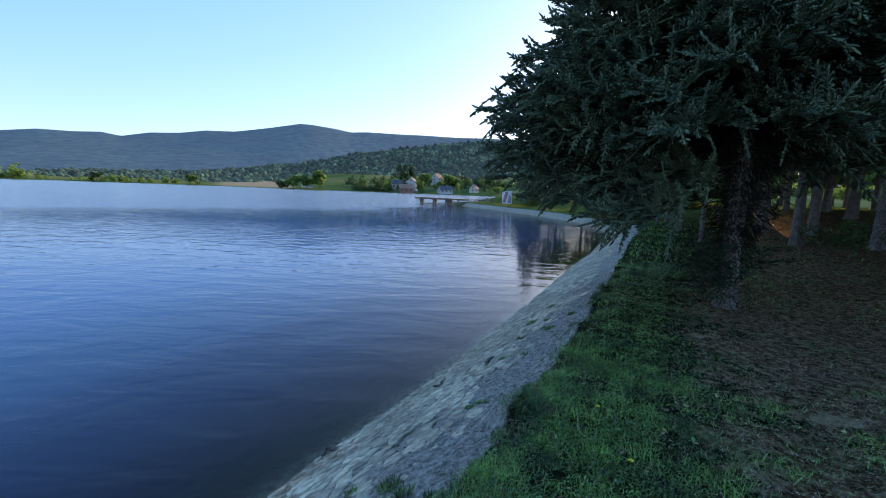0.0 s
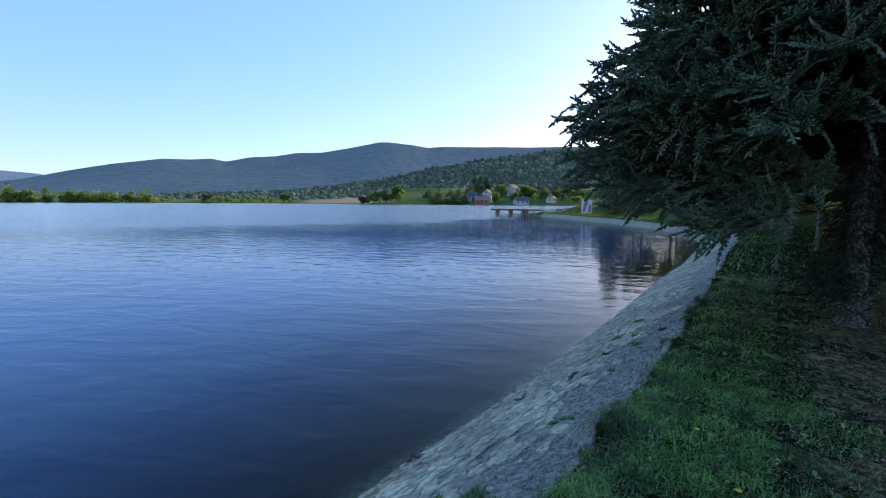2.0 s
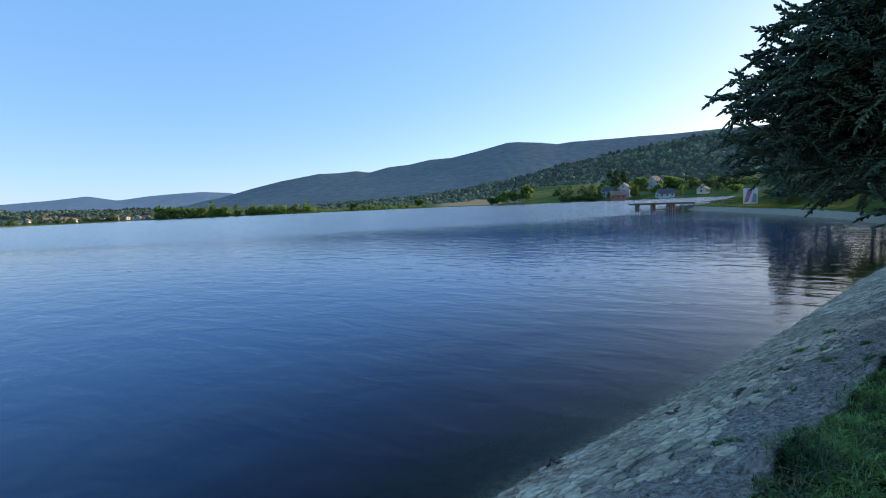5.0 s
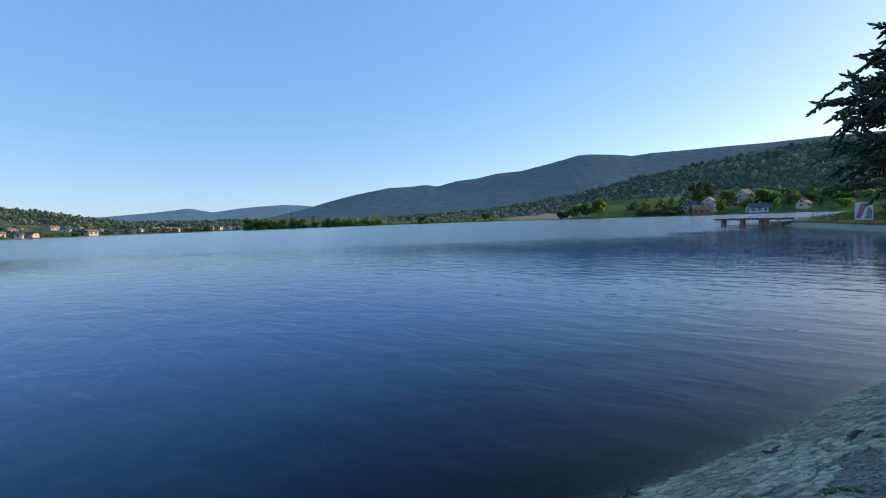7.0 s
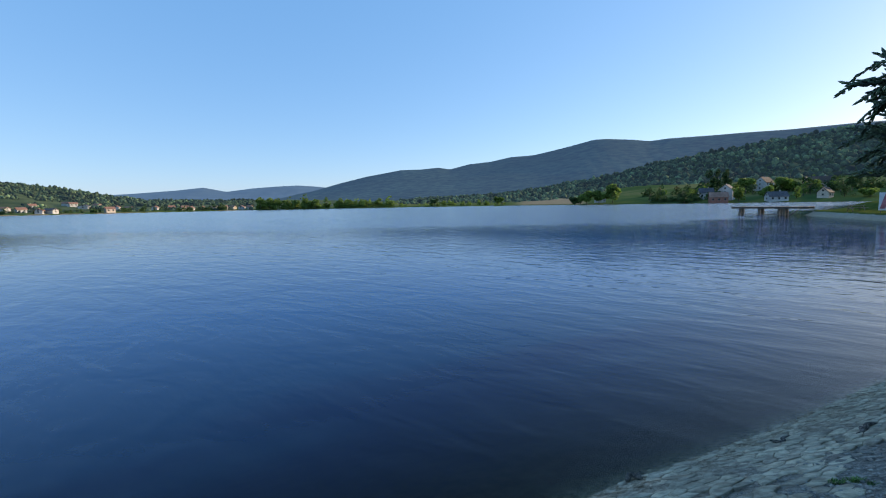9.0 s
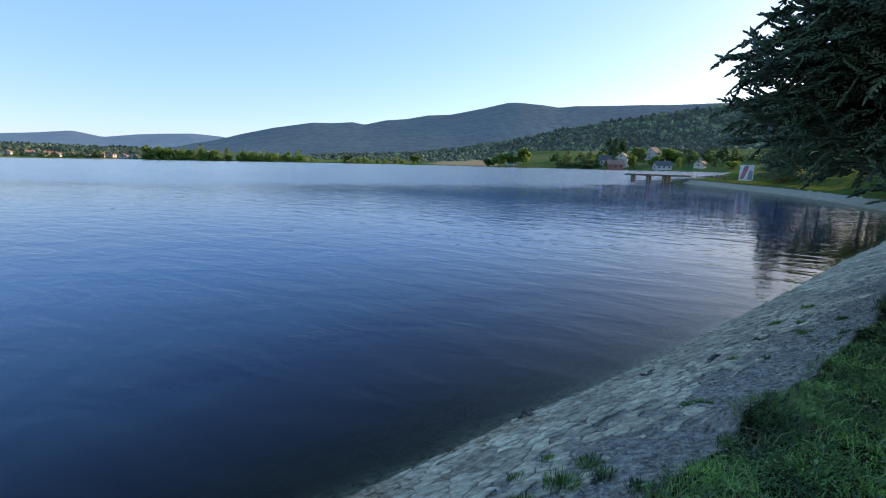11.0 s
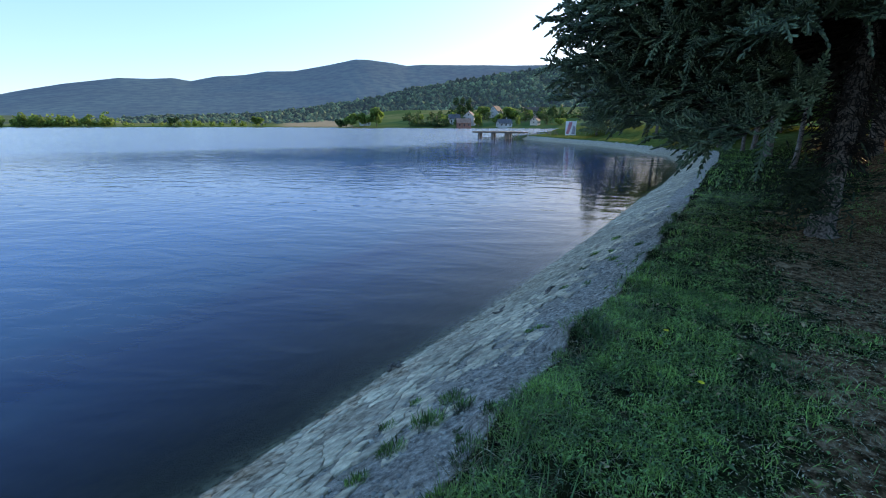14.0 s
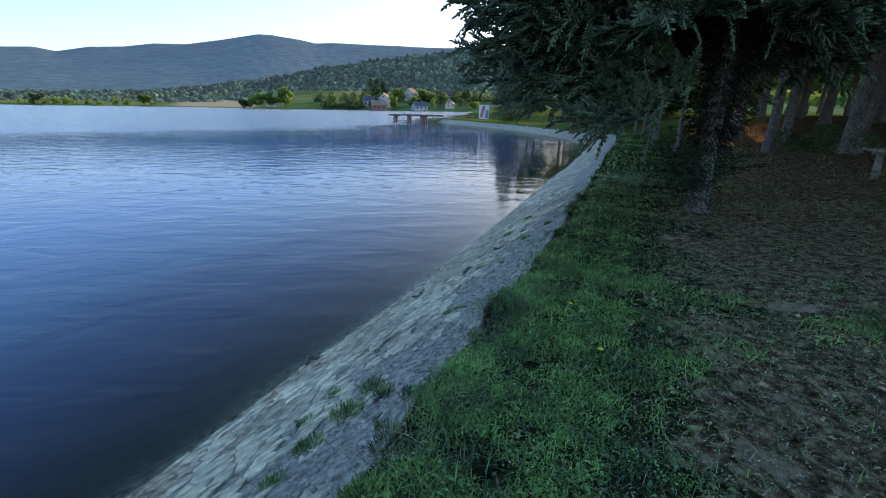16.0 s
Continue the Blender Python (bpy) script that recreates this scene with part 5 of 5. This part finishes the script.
def weed_clumps(seed, spots):
    """Leafy tufts in the joints of the bank."""
    r = np.random.default_rng(seed)
    V, F, base = [], [], 0
    for x, y, size in spots:
        n = int(260 * size / 0.12)
        a, rad = r.random(n) * math.tau, size * 0.9 * r.random(n) ** 0.7
        px, py = x + rad * np.cos(a), y + rad * np.sin(a)
        p = np.stack([px, py, land_height(px, py)[0] - 0.005], 1)
        b = a + r.normal(0, 0.8, n)
        ln = size * (0.25 + 0.55 * r.random(n))
        d = np.stack([np.cos(b) * 0.55, np.sin(b) * 0.55, 0.5 + 0.7 * r.random(n)], 1)
        w = np.stack([-np.sin(b), np.cos(b), np.zeros(n)], 1) * (0.0015 + 0.0022 * r.random((n, 1)))
        tip = p + d * ln[:, None]
        mid = p + d * (ln * 0.5)[:, None] + np.array([0, 0, 0.01])
        V.append(np.stack([p - w * 0.4, p + w * 0.4, mid + w, mid - w, tip], 1).reshape(-1, 3))
        k = (np.arange(n) * 5)[:, None] + base
        F += [k + np.array([[0, 1, 2]]), k + np.array([[0, 2, 3]]), k + np.array([[3, 2, 4]])]
        base += 5 * n
    return tagged(new("bank_weeds", mesh_of("bank_weeds", np.concatenate(V), np.concatenate(F), [MAT_GRASS])), "tufts of green weeds growing between the bank stones", "weeds", kind="stuff")


rw = np.random.default_rng(57)
WEEDS = [(-0.42, 2.45, 0.13), (-0.3, 2.75, 0.1), (-0.62, 2.2, 0.1), (-0.75, 1.95, 0.08), (-0.2, 2.55, 0.09), (-0.75, 2.6, 0.07), (-0.6, 2.9, 0.06), (0.42, 3.95, 0.06), (0.9, 5.6, 0.07), (1.3, 6.6, 0.07), (1.7, 7.6, 0.09), (2.3, 8.6, 0.1)]
for _ in range(16):
    yy = 1.6 + 9 * rw.random()
    xs = np.interp(yy, SHORE[3:18, 1], SHORE[3:18, 0])
    off = 1.15 + 0.85 * rw.random() ** 0.7
    WEEDS.append((xs + 0.86 * off, yy - 0.5 * off, 0.035 + 0.06 * rw.random() ** 2))
for _ in range(46):
    yy = 1.2 + 11 * rw.random() ** 1.3
    xs = np.interp(yy, SHORE[3:18, 1], SHORE[3:18, 0])
    off = 2.0 + 0.16 * rw.normal()
    WEEDS.append((xs + 0.86 * off, yy - 0.5 * off, 0.045 + 0.055 * rw.random() ** 1.5))
weed_clumps(58, WEEDS)


# ---- litter, weeds and flowers ----
def flat_leaves(seed, n, r0, r1, az0, az1, size, name, mat, label, category, keep, lift=0.02):
    """Small folded leaves lying or standing near the ground."""
    r = np.random.default_rng(seed)
    rad = np.sqrt(r0 * r0 + (r1 * r1 - r0 * r0) * r.random(n))
    az = np.radians(az0 + (az1 - az0) * r.random(n))
    x, y = rad * np.sin(az), rad * np.cos(az)
    z, s, _ = land_height(x, y)
    ok = r.random(n) < keep(x, y, s)
    x, y, z = x[ok], y[ok], z[ok]
    n = len(x)
    a = r.random(n) * math.tau
    sz = size * (0.5 + r.random(n))
    tilt = r.normal(0, 0.3, n)
    u = np.stack([np.cos(a), np.sin(a), 0.3 * r.normal(0, 1, n)], 1) * sz[:, None]
    w = np.stack([-np.sin(a), np.cos(a), tilt], 1) * (sz * 0.55)[:, None]
    c = np.stack([x, y, z + lift * (0.4 + r.random(n))], 1)
    up = np.zeros((n, 3))
    up[:, 2] = sz * 0.25
    V = np.stack([c - u, c + w * 0.9 + up, c + u, c - w * 0.9 + up], 1).reshape(-1, 3)
    b = (np.arange(n) * 4)[:, None]
    F = np.concatenate([b + np.array([[0, 2, 1]]), b + np.array([[0, 3, 2]])], 0)
    return tagged(new(name, mesh_of(name, V, F, [mat])), label, category, kind="stuff")


flat_leaves(61, 100000, 0.9, 5, -25, 72, 0.0078, "clover", MAT_LEAF, "small clover leaves covering the bank top", "clover", turf_mask, 0.035)
flat_leaves(63, 90000, 5, 12, -5, 60, 0.013, "clover", MAT_LEAF, "clover and plantain leaves among the grass", "clover", turf_mask, 0.04)
flat_leaves(65, 90000, 0.9, 9, -10, 76, 0.0055, "needle_litter", MAT_STRAW, "pale dry litter and needle scraps on the bare soil", "litter", lambda x, y, s: 0.75 * smoothstep(2.4, 3.3, s), 0.008)
flat_leaves(64, 2600, 0.9, 6, -25, 72, 0.019, "plantain", MAT_LEAF, "broad plantain leaves in the trodden grass", "plantain", turf_mask, 0.035)
flat_leaves(62, 8000, 1.0, 16, -10, 70, 0.017, "fallen_leaves", MAT_DEADLEAF, "dry pale leaves lying on the ground", "leaves", lambda x, y, s: smoothstep(2.2, 3, s) * 0.8, 0.03)


def flower(x, y, k):
    root = new("yellow_flower")
    root.location = (x, y, z_at(x, y) + 0.05)
    b = bmesh.new()
    for j in range(9):
        a = j * math.tau / 9 + k
        d = Vector((math.cos(a), math.sin(a), 0.25))
        w = Vector((-math.sin(a), math.cos(a), 0)) * 0.005
        vs = [b.verts.new(p) for p in (d * 0.003 - w * 0.7, d * 0.014 - w, d * 0.019, d * 0.014 + w, d * 0.003 + w * 0.7)]
        b.faces.new(vs)
    part("petals", b, MAT_YELLOW, root)
    b = bmesh.new()
    tube(b, [(0.005, 0.004, -0.06), (0, 0, 0.002)], [0.0018, 0.0018], 5)
    part("stem", b, MAT_LEAF, root)
    return tagged(root, "small yellow flower head in the grass", "flower", "yellow flowers")


for k, (x, y) in enumerate(((1.2, 3.0), (1.17, 2.36))):
    flower(x, y, k)


def driftwood(x, y, length, turn, r, label):
    root = new("driftwood")
    root.location = (x, y, z_at(x, y) + r * 0.9)
    root.rotation_euler = (0, 0, radians(turn))
    b = bmesh.new()
    g = np.random.default_rng(int(length * 1000))
    pts = [(length * (q - 0.5), 0.02 * g.normal(), 0.012 * g.normal()) for q in np.linspace(0, 1, 7)]
    tube(b, pts, [r * q for q in (0.4, 0.9, 1.0, 0.85, 0.9, 0.6, 0.25)], 7)
    part("stick", b, MAT_BARK, root)
    return tagged(root, label, "driftwood")


driftwood(0.72, 5.72, 0.42, 62, 0.028, "dark driftwood stick lying on the stone bank")
driftwood(0.06, 5.55, 0.34, 60, 0.02, "dark flat stick washed up at the water's edge")
driftwood(-1.1, 4.2, 0.22, 60, 0.03, "dark wet piece of wood at the waterline")

sh = broadleaf(9.7, 10.1, z_at(9.7, 10.1), 0.9, 0.6, MAT_TREE_B, "low dark leafy shrub under the spruces", 140, 1800, 0.02, 0.05, 0.03)
sh.name = "shrub"
tagged(sh, category="shrub", group="shrubs")

for k, (az, d, h, r) in enumerate(((29.6, 44, 2.4, 2.0), (31.2, 46, 2.8, 2.2), (32.8, 43, 2.3, 1.9), (34.3, 47, 2.8, 2.3), (36.2, 52, 2.6, 2.2))):
    x, y = d * math.sin(radians(az)), d * math.cos(radians(az))
    sh = broadleaf(x, y, z_at(x, y), h, r, MAT_TREE_B, "dense green bush at the back of the grove", 240 + k, 1400, 0.05, 0.04, 0.16)
    sh.name = "shrub"
    tagged(sh, category="shrub", group="shrubs")


# ---- stone bank ----
SH_Y = np.linspace(-4, 34, 400)
SH_X = np.interp(SH_Y, SHORE[3:18, 1], SHORE[3:18, 0])
SH_U = np.concatenate([[0], np.cumsum(np.hypot(np.diff(SH_X), np.diff(SH_Y)))])


def bank_point(u, s):
    """A place u metres along the water's edge and s metres up from it."""
    x, y = np.interp(u, SH_U, SH_X), np.interp(u, SH_U, SH_Y)
    dx, dy = np.interp(u + 0.6, SH_U, SH_X) - np.interp(u - 0.6, SH_U, SH_X), np.interp(u + 0.6, SH_U, SH_Y) - np.interp(u - 0.6, SH_U, SH_Y)
    d = np.hypot(dx, dy)
    return x + s * dy / d, y - s * dx / d


def clip_cell(poly, m, n):
    """The part of a polygon on the near side of the line through m with normal n."""
    out = []
    for i in range(len(poly)):
        a, b = poly[i], poly[(i + 1) % len(poly)]
        da, db = (a[0] - m[0]) * n[0] + (a[1] - m[1]) * n[1], (b[0] - m[0]) * n[0] + (b[1] - m[1]) * n[1]
        if da <= 0:
            out.append(a)
        if da * db < 0:
            t = da / (da - db)
            out.append((a[0] + t * (b[0] - a[0]), a[1] + t * (b[1] - a[1])))
    return out


def stone_cells(u0, u1, du, ds, s0, s1, seed):
    """Interlocking irregular stones, longer along the shore, as polygons in (u, s)."""
    r = np.random.default_rng(seed)
    k = du / ds
    pts = []
    for j in range(int((s1 - s0) / ds) + 1):
        for i in range(int((u1 - u0) / du) + 1):
            pts.append(((u0 + (i + 0.5 * (j % 2) + 0.85 * (r.random() - 0.5)) * du) / k, s0 + (j + 0.8 * (r.random() - 0.5)) * ds))
    pts = np.array(pts)
    cells = []
    for p in pts:
        d = np.hypot(pts[:, 0] - p[0], pts[:, 1] - p[1])
        poly = [(p[0] + a * ds * 1.2, p[1] + b * ds * 1.2) for a, b in ((-1, -1), (1, -1), (1, 1), (-1, 1))]
        for q in pts[(d > 0) & (d < ds * 2.6)]:
            poly = clip_cell(poly, (p + q) / 2, q - p)
            if len(poly) < 3:
                break
        if len(poly) >= 3:
            cells.append([(a * k, b) for a, b in poly])
    return cells


def stone_solid(cell, r):
    """Corners and triangles of one stone bedded in the slope."""
    c = np.array(cell)
    mid = c.mean(0)
    n = len(c)
    size = np.sqrt(np.ptp(c[:, 0]) * np.ptp(c[:, 1]))
    joint = 1 - min(0.3, (0.003 + 0.008 * r.random()) / max(size, 0.02))
    h = 0.001 + 0.013 * r.random() ** 2
    tilt = r.normal(0, 0.035, 2)

    def lift(q, hh):
        x, y = bank_point(q[:, 0], q[:, 1])
        z = WATER + 1.12 * q[:, 1] / BANK_W * 0.92
        e = hh + (q - mid) @ tilt
        return np.stack([x, y, z + e], 1)

    ring = mid + (c - mid) * joint
    top = mid + (c - mid) * joint * 0.86
    V = np.concatenate([lift(mid + (c - mid) * joint * 1.02, -0.05), lift(ring, h * 0.5), lift(top, h + 0.006 * r.random(n)), lift(mid[None], h + 0.004)])
    F = []
    for i in range(n):
        j = (i + 1) % n
        F += [(i, j, n + j), (i, n + j, n + i), (n + i, n + j, 2 * n + j), (n + i, 2 * n + j, 2 * n + i), (2 * n + i, 2 * n + j, 3 * n)]
    return V, np.array(F)


bank = tagged(new("stone_bank"), "sloping bank paved with rough grey stones along the water", "stone bank", kind="structure")
rs = np.random.default_rng(99)
solids = []
for cells in (stone_cells(4.0, 15.0, 0.2, 0.1, -0.3, 1.75, 77), stone_cells(15.0, 42.0, 0.3, 0.16, -0.2, 1.7, 78)):
    for c in cells:
        m = np.mean(c, 0)
        lost = 0.12 + 0.85 * smoothstep(0.95, 1.65, m[1] + 0.35 * float(wobble(m[0] * 1.3, m[1] * 2.2, 4)))
        if rs.random() > lost:
            solids.append(stone_solid(c, rs))
solids.sort(key=lambda q: float(np.hypot(q[0][:, 0].mean(), q[0][:, 1].mean())))
for v, f in solids[:300]:
    o = v.mean(0)
    ob = new("stone", mesh_of("stone", v - o, f, [MAT_STONE]))
    ob.location = o
    ob.parent = bank
V, F, base = [], [], 0
for v, f in solids[300:]:
    V.append(v)
    F.append(f + base)
    base += len(v)
ob = tagged(new("stones_further", mesh_of("stones_further", np.concatenate(V), np.concatenate(F), [MAT_STONE_J])), kind="stuff")
ob.parent = bank

r = np.random.default_rng(88)
n = 6000
uu = 4.0 + 14 * r.random(n) ** 1.3
ss = 0.9 + 1.15 * r.random(n) ** 0.8
xy = np.stack(bank_point(uu, ss), 1)
zz = land_height(xy[:, 0], xy[:, 1])[0]
sz = 0.006 + 0.016 * r.random(n) ** 2.5
octa = np.array([(1, 0, 0), (-1, 0, 0), (0, 1, 0), (0, -1, 0), (0, 0, 0.6), (0, 0, -0.6)])
of = np.array([(0, 2, 4), (2, 1, 4), (1, 3, 4), (3, 0, 4), (2, 0, 5), (1, 2, 5), (3, 1, 5), (0, 3, 5)])
V = (octa[None] * (0.7 + 0.6 * r.random((n, 6, 1)))) * sz[:, None, None] + np.stack([xy[:, 0], xy[:, 1], zz + sz * 0.3], 1)[:, None]
F = (of[None] + (np.arange(n) * 6)[:, None, None]).reshape(-1, 3)
tagged(new("gravel", mesh_of("gravel", V.reshape(-1, 3), F, [MAT_GRAVEL])), "loose grey gravel on the upper bank", "gravel", kind="stuff")
